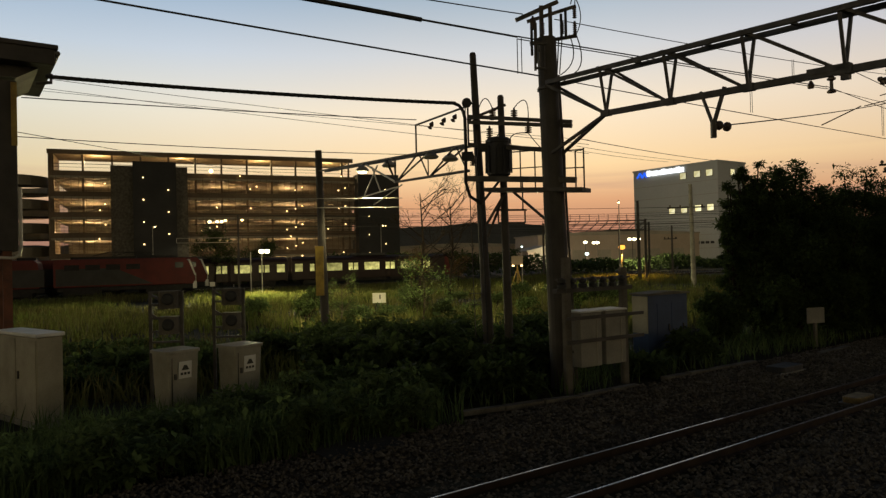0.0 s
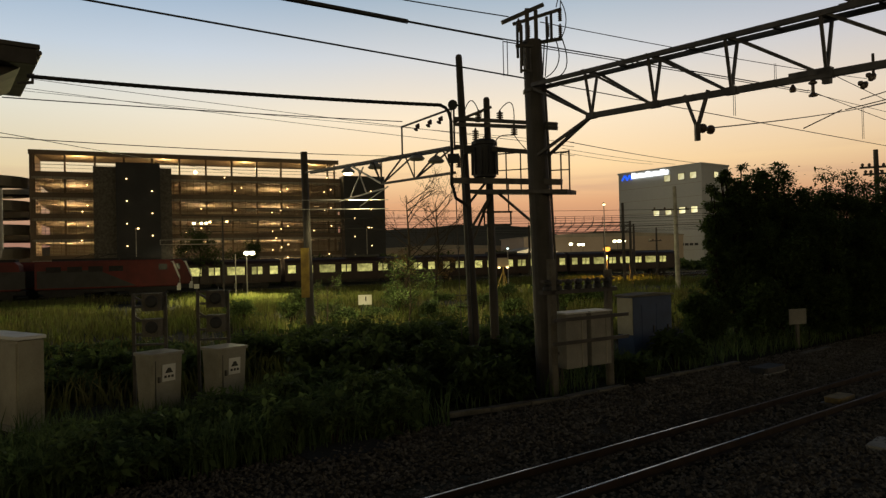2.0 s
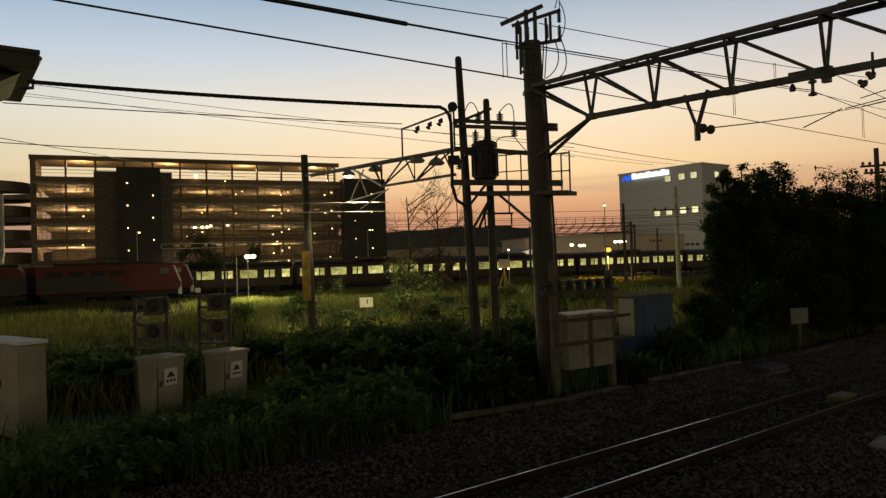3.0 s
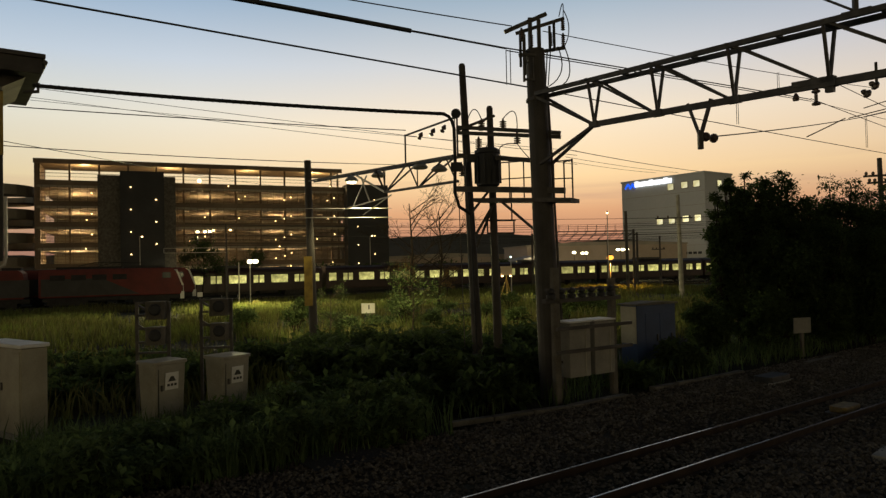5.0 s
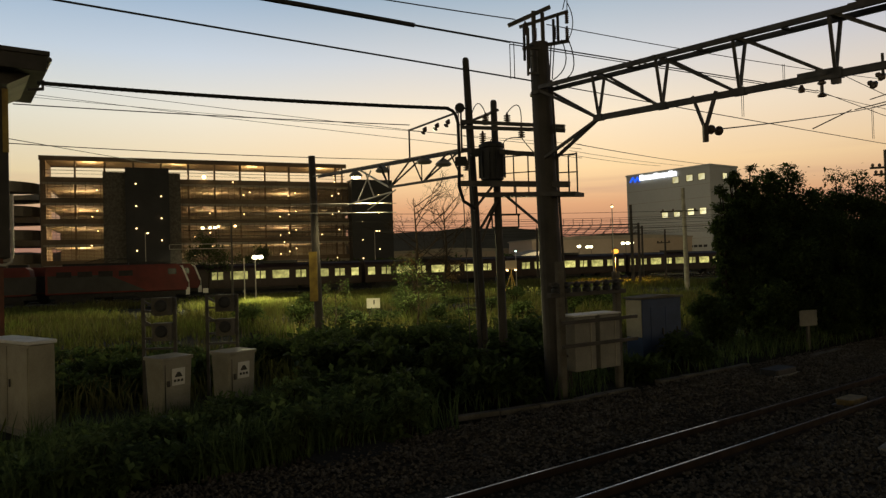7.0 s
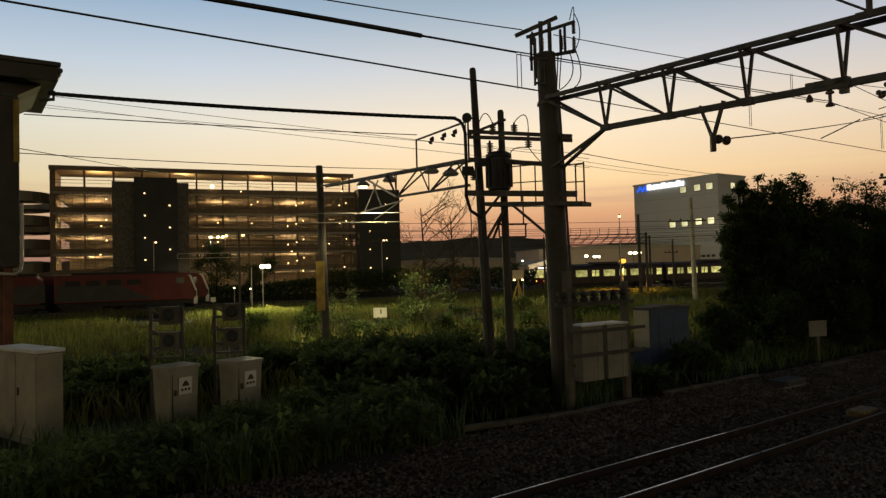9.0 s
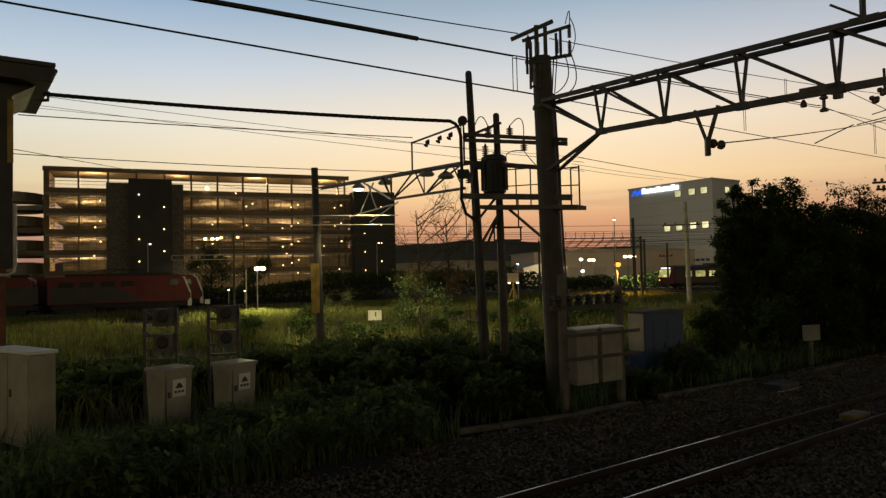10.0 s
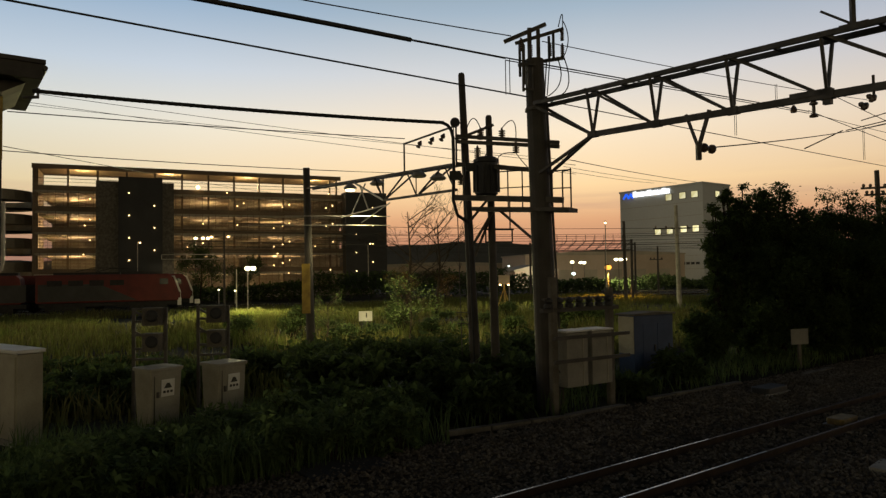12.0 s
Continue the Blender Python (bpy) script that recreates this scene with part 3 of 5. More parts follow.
# ---- low sheds beyond the line ----
def shed(name, label, at, size, angle, roof="deck"):
    t = thing(name, label, "shed", m=pose(*at, 0, 0, angle))
    x, y, z = size
    part("wall", Build().box((0, 0, z / 2), (x, y, z)), "shed", t)
    part("roof", Build().extrude([(-x / 2 - 0.4, z), (x / 2 + 0.4, z), (x / 2 + 0.4, z + 0.3), (0, z + 1.4), (-x / 2 - 0.4, z + 0.3)], y + 0.6, Matrix()), roof, t)
    for i in range(int(x // 7)):
        part("shutter", Build().box((-x / 2 + 4 + i * 7, -y / 2 - 0.05, 1.9), (3.6, 0.12, 3.6)), "deck", t)


shed("warehouse", "long low warehouse behind the railway line", (42, 190, 0), (46, 20, 7.5), 12)
shed("warehouse", "small pale freight shed beside the line", (18.5, 145, 0), (9, 8, 3.4), 14)
shed("warehouse", "low dark depot building far across the yard", (0, 220, 0), (60, 16, 5.5), 8)


# ---- overhead line: mast, gantry, transformer poles ----
def mast():
    """The stout leaning mast that carries the gantry, with its head gear."""
    a, b = Vector((2.62, 17, -0.1)), Vector((2.40, 17, 8.95))
    t = thing("gantry_mast", "stout dark mast with crossarms and switchgear carrying a gantry", "mast")
    part("shaft", Build().rod(a, b.lerp(a, 0.04), 0.30, 0.235, 16), "mast", t, "stout weathered mast shaft", smooth=False)
    part("head_post", Build().box((2.30, 17, 8.75), (0.1, 0.1, 1.3)).box((2.52, 17, 8.75), (0.09, 0.09, 1.2)), "steel", t)
    part("crossarm", Build().bar((1.66, 17.0, 9.06), (2.72, 17.0, 9.5), 0.08, 0.09), "steel", t)
    part("crossarm", Build().bar((2.0, 17.0, 8.46), (3.15, 16.9, 8.6), 0.075), "steel", t)
    part("crossarm", Build().bar((1.95, 17.1, 9.05), (3.15, 16.9, 9.34), 0.07), "steel", t)
    for x, z0, z1 in ((2.02, 9.0, 8.1), (2.12, 8.9, 7.9), (2.75, 9.1, 8.5), (2.86, 9.2, 8.5)):
        part("switch_rod", Build().rod((x, 16.75, z0), (x, 16.75, z1), 0.035, n=8), "black", t)
    ins = [(0.03, 0)] + [(r, 0.05 * i + d) for i in range(6) for r, d in ((0.028, 0.0), (0.052, 0.012), (0.052, 0.026), (0.028, 0.038))] + [(0.024, 0.33)]
    dd = Build().turned((0, 0, 0), ins, 10).mesh("insulator", "porcelain")
    for p in ((3.1, 16.85, 9.02), (3.1, 16.85, 8.62), (2.78, 16.8, 8.62), (2.3, 16.8, 8.62), (2.05, 16.7, 8.72)):
        part("insulator", dd, "porcelain", t).location = p
    part("jumper", Build().line(arc((3.12, 16.8, 9.5), (3.12, 16.8, 8.6), (0.12, 0, 0.0)), 0.012).line(arc((3.12, 16.8, 8.6), (2.72, 16.75, 7.55), (0.28, 0, -0.25)), 0.014)
         .line(arc((2.95, 16.8, 8.6), (2.7, 16.75, 7.6), (0.2, 0, -0.1)), 0.014).line(arc((3.0, 16.8, 9.35), (3.1, 16.8, 9.3), (0.05, 0, 0.35)), 0.012), "wire", t, "looping black jumper cables")
    part("switch_frame", Build().bar((2.1, 16.72, 9.02), (2.09, 16.72, 7.72), 0.055).bar((2.21, 16.72, 8.32), (2.21, 16.72, 7.8), 0.03).bar((2.33, 16.72, 8.32), (2.33, 16.72, 7.78), 0.03)
         .bar((2.02, 16.72, 8.4), (2.4, 16.72, 8.38), 0.05).bar((2.09, 16.72, 7.78), (2.36, 16.72, 7.76), 0.05).bar((2.09, 16.72, 8.2), (2.2, 16.72, 8.2), 0.03), "steel", t, "galvanised switch frame")
    part("operating_rod", Build().rod((2.68, 16.74, 8.5), (2.62, 16.74, 7.65), 0.016).rod((2.76, 16.74, 8.5), (2.68, 16.74, 7.62), 0.014), "black", t)
    part("conduit", Build().rod((2.66, 16.76, 7.6), (2.92, 16.72, 0.0), 0.03), "mast", t)
    part("clamp", Build().box((2.44, 17, 7.32), (0.54, 0.54, 0.07), ch=0.14), "steel", t)
    return t


def arc(a, b, pull, n=8):
    a, b, pull = Vector(a), Vector(b), Vector(pull)
    return [a.lerp(b, i / n) + pull * (4 * (i / n) * (1 - i / n)) for i in range(n + 1)]


def gantry():
    """Triangular truss across the tracks: two upper chords, one lower chord, paired struts and long diagonals."""
    d = Vector((-V[0], -V[1], 0))
    w = Vector((U[0], U[1], 0)) * 0.22
    o = Vector((2.47, 17, 0))
    t = thing("gantry_beam", "dark triangular steel truss spanning the tracks", "gantry")
    lo, hi, st = 6.47, 7.47, 1.71

    def at(s, z):
        return o + d * s + Vector((0, 0, z - 0.043 * s))
    for sgn in (-1, 1):
        part("upper_chord", Build().bar(at(0.1, hi - 0.03) + w * sgn, at(16, hi) + w * sgn, 0.075, 0.095), "steel", t)
    part("lower_chord", Build().bar(at(1.75, lo), at(16, lo), 0.1, 0.12), "steel", t)
    for sgn in (-1, 1):
        part("brace", Build().bar(at(0.2, 5.7) + w * sgn * 0.8, at(1.8, lo), 0.065), "steel", t)
        part("brace", Build().bar(at(0.1, hi - 0.1) + w * sgn, at(1.75, lo), 0.06), "steel", t)
    for i in range(8):
        s = 1.78 + i * st
        for sgn in (-1, 1):
            part("strut", Build().bar(at(s, lo), at(s + 0.02, hi) + w * sgn, 0.05), "steel", t)
            part("diagonal", Build().bar(at(s + 0.05, hi) + w * sgn, at(s + st - 0.05, lo), 0.05), "steel", t)
        part("gusset", Build().bar(at(s - 0.12, lo), at(s + 0.12, lo), 0.13, 0.14), "steel", t)
        part("cross_tie", Build().bar(at(s, hi) - w * 1.25, at(s, hi) + w * 1.25, 0.08, 0.05).bar(at(s + st / 2, hi) - w * 1.15, at(s + st / 2, hi) + w * 1.15, 0.05, 0.05), "steel", t)
    # V-shaped drop bracket with its strain insulator
    s = 4.2
    part("drop_bracket", Build().bar(at(s, lo + 0.08), at(s + 0.26, lo - 0.62), 0.05).bar(at(s + 0.52, lo + 0.1), at(s + 0.26, lo - 0.62), 0.06).bar(at(s + 0.26, lo - 0.5), at(s + 0.26, lo - 0.86), 0.09, 0.09), "steel", t, "V-shaped steel drop bracket")
    q = Matrix.Rotation(math.pi / 2, 4, "Y")
    m = TURN @ q
    base = at(s + 0.26, lo - 0.6)
    disc = [(0.02, 0.03), (0.02, 0.12), (0.06, 0.14), (0.095, 0.17), (0.095, 0.2), (0.05, 0.24), (0.02, 0.26), (0.02, 0.4), (0.06, 0.42), (0.095, 0.45), (0.095, 0.48), (0.05, 0.52), (0.02, 0.56)]
    part("strain_insulator", Build().turned(base, disc, 12, m.to_3x3().to_4x4()), "porcelain", t)
    drop = [(0.02, -0.29), (0.07, -0.28), (0.075, -0.25), (0.03, -0.22), (0.028, -0.08), (0.07, -0.06), (0.07, -0.035), (0.022, 0.0), (0.02, 0.2)]
    part("hanger_insulator", Build().turned(at(6.68, lo - 0.06), drop, 10), "porcelain", t)
    part("clamp_plate", Build().bar(at(6.3, lo + 0.06), at(7.0, lo + 0.06), 0.13, 0.1).bar(at(6.85, lo - 0.08), at(6.98, lo - 0.08), 0.1, 0.16), "steel", t, "bolted splice of the lower chord")
    part("bell_fitting", Build().turned(at(6.34, lo - 0.16), [(0.05, -0.05), (0.06, 0.0), (0.02, 0.08)], 10), "porcelain", t)
    part("hanger_rod", Build().rod(at(7.62, lo + 0.2), at(7.62, lo - 0.16), 0.022), "steel", t)
    tilt = Matrix.Rotation(math.radians(-60), 4, "Y")
    for s2, dz in ((7.58, -0.16), (7.46, -0.27)):
        part("hanger_insulator", Build().turned(at(s2, lo + dz), [(0.02, -0.08), (0.065, -0.05), (0.075, -0.02), (0.04, 0.02), (0.045, 0.05), (0.02, 0.08)], 10, tilt), "porcelain", t)
    part("top_bracket", Build().bar(at(7.35, hi), at(7.35, hi + 0.62), 0.07).bar(at(7.15, hi + 0.06), at(7.6, hi + 0.06), 0.12, 0.1).bar(at(6.85, hi + 0.45), at(7.35, hi + 0.1), 0.04), "steel", t)
    far_leg = at(16, 0)
    part("far_leg", Build().rod((far_leg.x, far_leg.y, -0.1), (far_leg.x, far_leg.y, 8.2), 0.26, 0.22, 14), "mast", t)
    return t


def transformer_poles():
    t = thing("transformer_pole", "leaning pole pair carrying a pole transformer, platforms and cable gear", "utility pole")
    part("pole", Build().rod((0.90, 18.5, -0.1), (0.62, 18.5, 8.66), 0.155, 0.09, 14).turned((0.62, 18.5, 8.66), [(0.09, 0), (0.07, 0.06), (0.02, 0.08)], 14), "mast", t, "leaning round pole")
    part("pole", Build().rod((1.42, 18.3, -0.1), (1.33, 18.3, 7.45), 0.125, 0.085, 12).turned((1.33, 18.3, 7.45), [(0.085, 0), (0.06, 0.05), (0.02, 0.06)], 12), "mast", t)
    for z, z1 in ((6.92, 6.44), (6.77, 6.34)):
        part("crossbeam", Build().bar((0.45, 18.15, z), (2.95, 16.75, z1), 0.085, 0.09), "steel", t)
    part("crossbeam", Build().bar((0.42, 18.3, 6.85), (1.45, 18.1, 7.2), 0.06), "steel", t)
    part("hand_rail", Build().line([(1.5, 17.75, 5.88), (2.4, 17.2, 5.85)], 0.016), "steel", t)
    part("hand_rail", Build().line([(1.5, 17.75, 5.45), (2.4, 17.2, 5.42)], 0.014), "steel", t)
    part("hanging_frame", Build().bar((1.1, 18.3, 4.42), (1.95, 18.2, 4.40), 0.05).bar((1.2, 18.3, 4.40), (1.2, 18.3, 4.05), 0.04).bar((1.9, 18.2, 4.40), (1.9, 18.2, 4.05), 0.04).bar((1.2, 18.3, 4.07), (1.9, 18.2, 4.05), 0.05)
         .rod((1.85, 18.2, 5.3), (1.85, 18.2, 4.4), 0.02), "steel", t, "small hanging steel frame")
    part("crossbeam", Build().bar((0.4, 18.0, 5.25), (3.0, 16.62, 5.0), 0.13, 0.14), "steel", t)
    part("crossbeam", Build().bar((0.45, 18.25, 6.18), (2.3, 17.3, 5.86), 0.11, 0.11), "steel", t)
    part("platform", Build().bar((0.95, 18.0, 4.93), (3.22, 16.5, 4.74), 0.55, 0.1), "steel", t, "narrow steel service platform")
    for a, b in (((0.85, 18.2, 4.0), (1.4, 18.0, 4.9)), ((2.3, 17.2, 4.1), (1.5, 17.7, 4.9)), ((0.75, 18.3, 4.6), (1.25, 18.2, 5.2)), ((1.35, 18.2, 4.8), (0.9, 18.3, 3.7))):
        part("brace", Build().bar(a, b, 0.06), "steel", t)
    for x, y in ((3.16, 16.45), (2.75, 16.7), (3.05, 16.95)):
        part("rail_post", Build().rod((x, y, 4.75), (x, y, 5.75), 0.02), "steel", t)
    part("hand_rail", Build().line([(2.7, 16.7, 5.72), (3.16, 16.45, 5.72), (3.05, 16.95, 5.75)], 0.018), "steel", t)
    part("hand_rail", Build().line([(2.7, 16.7, 5.3), (3.18, 16.45, 5.28)], 0.015), "steel", t)
    for x, y in ((1.75, 17.6), (2.1, 17.4)):
        part("rail_post", Build().rod((x, y, 4.9), (x, y, 5.9), 0.018), "steel", t)
    tank = part("transformer_tank", Build().turned((1.22, 17.95, 5.28), [(0.24, 0), (0.3, 0.04), (0.31, 0.5), (0.31, 0.86), (0.34, 0.88), (0.34, 0.96), (0.25, 1.02), (0.05, 1.05)], 16), "black", t, "dark cylindrical oil transformer tank")
    for i in range(10):
        k = 2 * math.pi * i / 10
        part("cooling_fin", Build().box((1.22 + 0.33 * math.cos(k), 17.95 + 0.33 * math.sin(k), 5.72), (0.05, 0.05, 0.7), Matrix.Rotation(k, 4, "Z")), "black", tank)
    ins = [(0.03, 0)] + [(r, 0.055 * i + d) for i in range(5) for r, d in ((0.035, 0.0), (0.09, 0.014), (0.09, 0.03), (0.035, 0.042))] + [(0.02, 0.33)]
    dd = Build().turned((0, 0, 0), ins, 10).mesh("insulator", "porcelain")
    for p in ((1.08, 17.85, 6.75), (1.62, 17.6, 6.68), (1.95, 17.35, 6.3), (0.55, 18.1, 5.6), (1.0, 18.0, 6.3)):
        part("insulator", dd, "porcelain", t).location = p
    part("wheel_insulator", Build().turned((0.42, 18.3, 7.32), [(0.02, -0.06), (0.13, -0.05), (0.13, 0.05), (0.02, 0.06)], 14, Matrix.Rotation(math.pi / 2, 4, "X")).bar((0.42, 18.3, 7.32), (0.62, 18.4, 7.32), 0.04), "black", t)
    part("jumper", Build().line(arc((0.72, 18.3, 7.1), (1.08, 17.85, 7.05), (0, 0, 0.3)), 0.013).line(arc((1.62, 17.6, 7.0), (1.95, 17.35, 6.6), (0.12, 0, 0.35)), 0.013).line(arc((1.2, 17.8, 7.1), (0.95, 18.1, 6.1), (0.25, 0, 0)), 0.013)
         .line(arc((1.95, 17.35, 6.3), (1.6, 17.6, 5.9), (-0.25, 0, 0.15)), 0.013).line(arc((1.95, 17.35, 6.3), (2.4, 17.0, 5.7), (0, 0, -0.05)), 0.011), "wire", t, "looping black jumper wires")
    # sealing end: the thick cable bends down the pole
    part("cable_riser", Build().line([(0.1, 18.25, 7.30), (0.22, 18.25, 7.24), (0.31, 18.22, 7.1), (0.36, 18.2, 6.9), (0.37, 18.2, 6.0), (0.34, 18.2, 5.2), (0.45, 18.2, 4.8), (0.75, 18.25, 4.6)], 0.045, 8), "black", t, "thick black cable bent down the pole")
    part("cable_riser", Build().line([(0.62, 18.28, 6.5), (0.68, 18.26, 5.5), (0.76, 18.3, 4.2), (0.86, 18.3, 0.0)], 0.03, 8), "black", t)
    part("junction_box", Build().box((0.4, 18.1, 5.85), (0.3, 0.25, 0.22)).box((0.85, 17.95, 6.05), (0.34, 0.2, 0.2)), "black", t)
    part("climbing_step", Build().rod((0.45, 18.3, 4.9), (0.52, 18.3, 1.0), 0.014).rod((0.38, 18.3, 2.2), (0.75, 18.3, 2.2), 0.014).rod((0.4, 18.3, 1.9), (0.75, 18.3, 1.9), 0.014), "steel", t)
    return t


def far_truss():
    """The truss from the transformer poles over the next tracks, with a drop frame, lamps and its far mast."""
    t = thing("yard_truss", "light steel truss with floodlights running out to a far pole", "gantry")
    d = Vector((-0.57, 0.822, 0)).normalized()
    o = Vector((0.45, 18.5, 0))
    w = Vector((d.y, -d.x, 0)) * 0.16

    def at(s, z):
        return o + d * s + Vector((0, 0, z))
    for sgn in (-1, 1):
        part("upper_chord", Build().bar(at(0, 6.2) + w * sgn, at(9.8, 6.62) + w * sgn, 0.05, 0.06), "steel", t)
    part("lower_chord", Build().bar(at(0, 5.52), at(4.0, 5.62), 0.06, 0.07), "steel", t)
    # lamp end in paler steel: the floodlight's light on it is put into colour
    part("lower_chord", Build().bar(at(4.0, 5.62), at(6.0, 6.42), 0.05, 0.05), "lightsteel", t)
    for i in range(3):
        s = 0.1 + i * 1.95
        for sgn in (-1, 1):
            part("strut", Build().bar(at(s, 5.54 + s * 0.025), at(s + 0.25, 6.2 + s * 0.04) + w * sgn, 0.035), "steel", t)
            part("strut", Build().bar(at(s + 0.35, 6.2 + s * 0.04) + w * sgn, at(min(s + 1.9, 4.0), 5.56 + s * 0.025), 0.04), "steel", t)
    part("drop_frame", Build().bar(at(2.7, 6.25), at(2.7, 7.25), 0.05).bar(at(2.7, 7.22), at(0.0, 7.28), 0.045).bar(at(0.0, 7.3), at(0.0, 6.2), 0.05).bar(at(0.12, 7.3), at(0.12, 6.2), 0.03), "steel", t, "portal frame for the feeder wires")
    for s in (0.75, 1.3, 1.95):
        part("insulator", Build().turned(at(s, 6.98) + Vector((0, 0, 0.0)), [(0.02, 0), (0.07, 0.02), (0.07, 0.06), (0.03, 0.09), (0.07, 0.12), (0.07, 0.16), (0.02, 0.24)], 8, Matrix.Rotation(0.5, 4, "Y")), "porcelain", t)
    part("lamp_bar", Build().bar(at(3.9, 5.45), at(7.0, 5.3), 0.04).bar(at(5.0, 5.4), at(5.6, 6.3), 0.035).bar(at(6.2, 5.35), at(5.2, 6.3), 0.035).bar(at(5.5, 5.0), at(3.6, 5.5), 0.03), "lightsteel", t)
    for s, z, on in ((6.3, 6.27, True), (4.4, 6.20, False), (0.9, 5.95, False), (1.9, 6.15, False)):
        h = part("floodlight", Build().turned(at(s, z), [(0.2, -0.05), (0.24, 0.0), (0.16, 0.09), (0.05, 0.16)], 12), "lightsteel", t, "round floodlight hood")
        if on:
            part("lens", Build().turned(at(s, z - 0.05), [(0.06, -0.07), (0.15, -0.05), (0.17, 0.0)], 12), "bulbwhite", h, "glowing warm white lens")
    part("pole", Build().rod((-5.06, 26.4, -0.1), (-5.20, 26.4, 7.42), 0.17, 0.13, 14), "mast", t, "round weathered pole")
    # lamplight on the pole's lower half, put into a yellow slab
    part("pole_sleeve", Build().box((-5.2, 26.2, 2.75), (0.3, 0.14, 1.9)), "yellow", t, "yellow slab standing for lamplight on the lower pole")
    lamp("yard_lamp", at(6.3, 5.95), 7000, (1.0, 0.86, 0.42), 0.12, aim=(2.0, 42, 0), spread=100)
    lamp("yard_lamp", at(6.3, 5.95), 190, (1.0, 0.88, 0.5), 0.12, True)
    return t


mast()
gantry()
transformer_poles()
far_truss()


# ---- wires ----
def wires():
    rows = [
        # name, start, end, sag, radius
        ("feeder_cable", (-10.6, 7.32, 7.83), (-0.6, 14.73, 8.36), -0.05, 0.05),
        ("feeder_wire", (-0.6, 14.73, 8.36), (1.63, 16.38, 8.45), 0.0, 0.024),
        ("feeder_wire", (1.63, 16.38, 8.46), (13.93, 25.49, 9.15), 0.0, 0.017),
        ("feeder_wire", (1.63, 16.38, 8.40), (13.93, 25.49, 9.08), 0.0, 0.013),
        ("feeder_wire", (13.93, 25.49, 9.18), (30.0, 37.4, 8.1), 0.03, 0.014),
        ("feeder_wire", (13.93, 25.49, 9.1), (36.0, 42.0, 9.9), 0.2, 0.011),
        ("feeder_wire", (-12.5, 5.9, 7.50), (2.2, 16.75, 7.59), 0.02, 0.018),
        ("feeder_wire", (2.6, 17.1, 7.6), (33.0, 39.6, 7.75), 0.05, 0.013),
        ("earth_wire", (-9.0, 8.9, 8.45), (1.83, 16.91, 9.18), 0.08, 0.014),
        ("earth_wire", (2.71, 17.55, 9.25), (18.61, 29.32, 10.5), 0.09, 0.012),
        ("tension_wire", (5.35, 13.55, 5.68), (21.0, 30.8, 9.9), 0.12, 0.013),
        ("steady_arm", (13.6, 25.25, 7.7), (16.2, 27.2, 8.75), 0.0, 0.024),
        ("steady_arm", (17.6, 28.2, 9.0), (20.4, 30.3, 9.75), 0.0, 0.024),
        ("steady_arm", (15.8, 26.3, 8.57), (17.6, 26.3, 8.98), 0.0, 0.02),
        ("steady_arm", (16.4, 26.3, 8.95), (17.6, 26.3, 9.3), 0.0, 0.02),
        ("messenger_wire", (11.26, 19.53, 8.3), (24.0, 29.5, 7.6), 0.1, 0.012),
        ("power_cable", (-9.3, 15.5, 7.57), (0.12, 18.25, 7.31), 0.06, 0.045),
        ("feeder_wire", (-10.9, 17.1, 7.5), (-1.05, 20.4, 7.32), 0.03, 0.013),
        ("distant_wire", (-26.5, 45.0, 15.56), (9.0, 45.0, 10.3), 0.1, 0.017),
        ("distant_wire", (-28.4, 45.0, 15.2), (9.0, 45.0, 9.7), 0.1, 0.016),
        ("distant_wire", (-28.6, 45.0, 15.0), (9.0, 45.0, 10.6), 0.1, 0.014),
        ("feeder_wire", (-14.2, 22.0, 7.44), (-1.87, 28.0, 7.42), 0.08, 0.014),
        ("distant_wire", (-19.3, 30.0, 9.16), (-27.9, 112.0, 17.0), 0.2, 0.02),
        ("distant_wire", (7.64, 40.0, 9.83), (26.68, 70.0, 12.25), 0.1, 0.024),
        ("distant_wire", (8.2, 45.0, 10.22), (24.36, 70.0, 12.19), 0.1, 0.016),
        ("distant_wire", (8.2, 45.0, 9.95), (22.03, 70.0, 12.24), 0.1, 0.016),
    ]
    for name, a, b, sag, r in rows:
        tagged(part(name, Build().line(arc(a, b, (0, 0, -sag), 14), r, 6), "wire"), "thin dark overhead wire sagging between supports", "wire", "overhead wires")
    for x, z0, z1 in ((1.63, 8.43, 7.58), (1.73, 8.44, 7.58)):
        tagged(part("wire_dropper", Build().rod((x, 16.45, z0), (x, 16.45, z1), 0.011), "wire"), "thin dropper between two feeder wires", "wire", "overhead wires")
    for p, dz in (((12.05, 24.2, 9.85), 0.65), ((9.78, 22.42, 8.92), 1.25), ((17.63, 28.2, 8.97), 1.25)):
        for k in (0, 0.06):
            tagged(part("wire_dropper", Build().rod((p[0] + k, p[1], p[2]), (p[0] + k, p[1], p[2] - dz), 0.009), "wire"), "thin dropper hanging from an overhead wire", "wire", "overhead wires")
    a, b = Vector((-9.3, 15.5, 7.57)), Vector((0.12, 18.25, 7.31))
    n = 420
    wrap = []
    for i in range(n):
        k = i / (n - 1)
        c = a.lerp(b, k) + Vector((0, 0, -0.06 * 4 * k * (1 - k)))
        wrap.append(c + Vector((0.0, math.cos(i * 0.9) * 0.034, math.sin(i * 0.9) * 0.036)))
    tagged(part("cable_wrap", Build().line(wrap, 0.02, 5), "black"), "spiral wrapping round the thick power cable", "cable wrap")
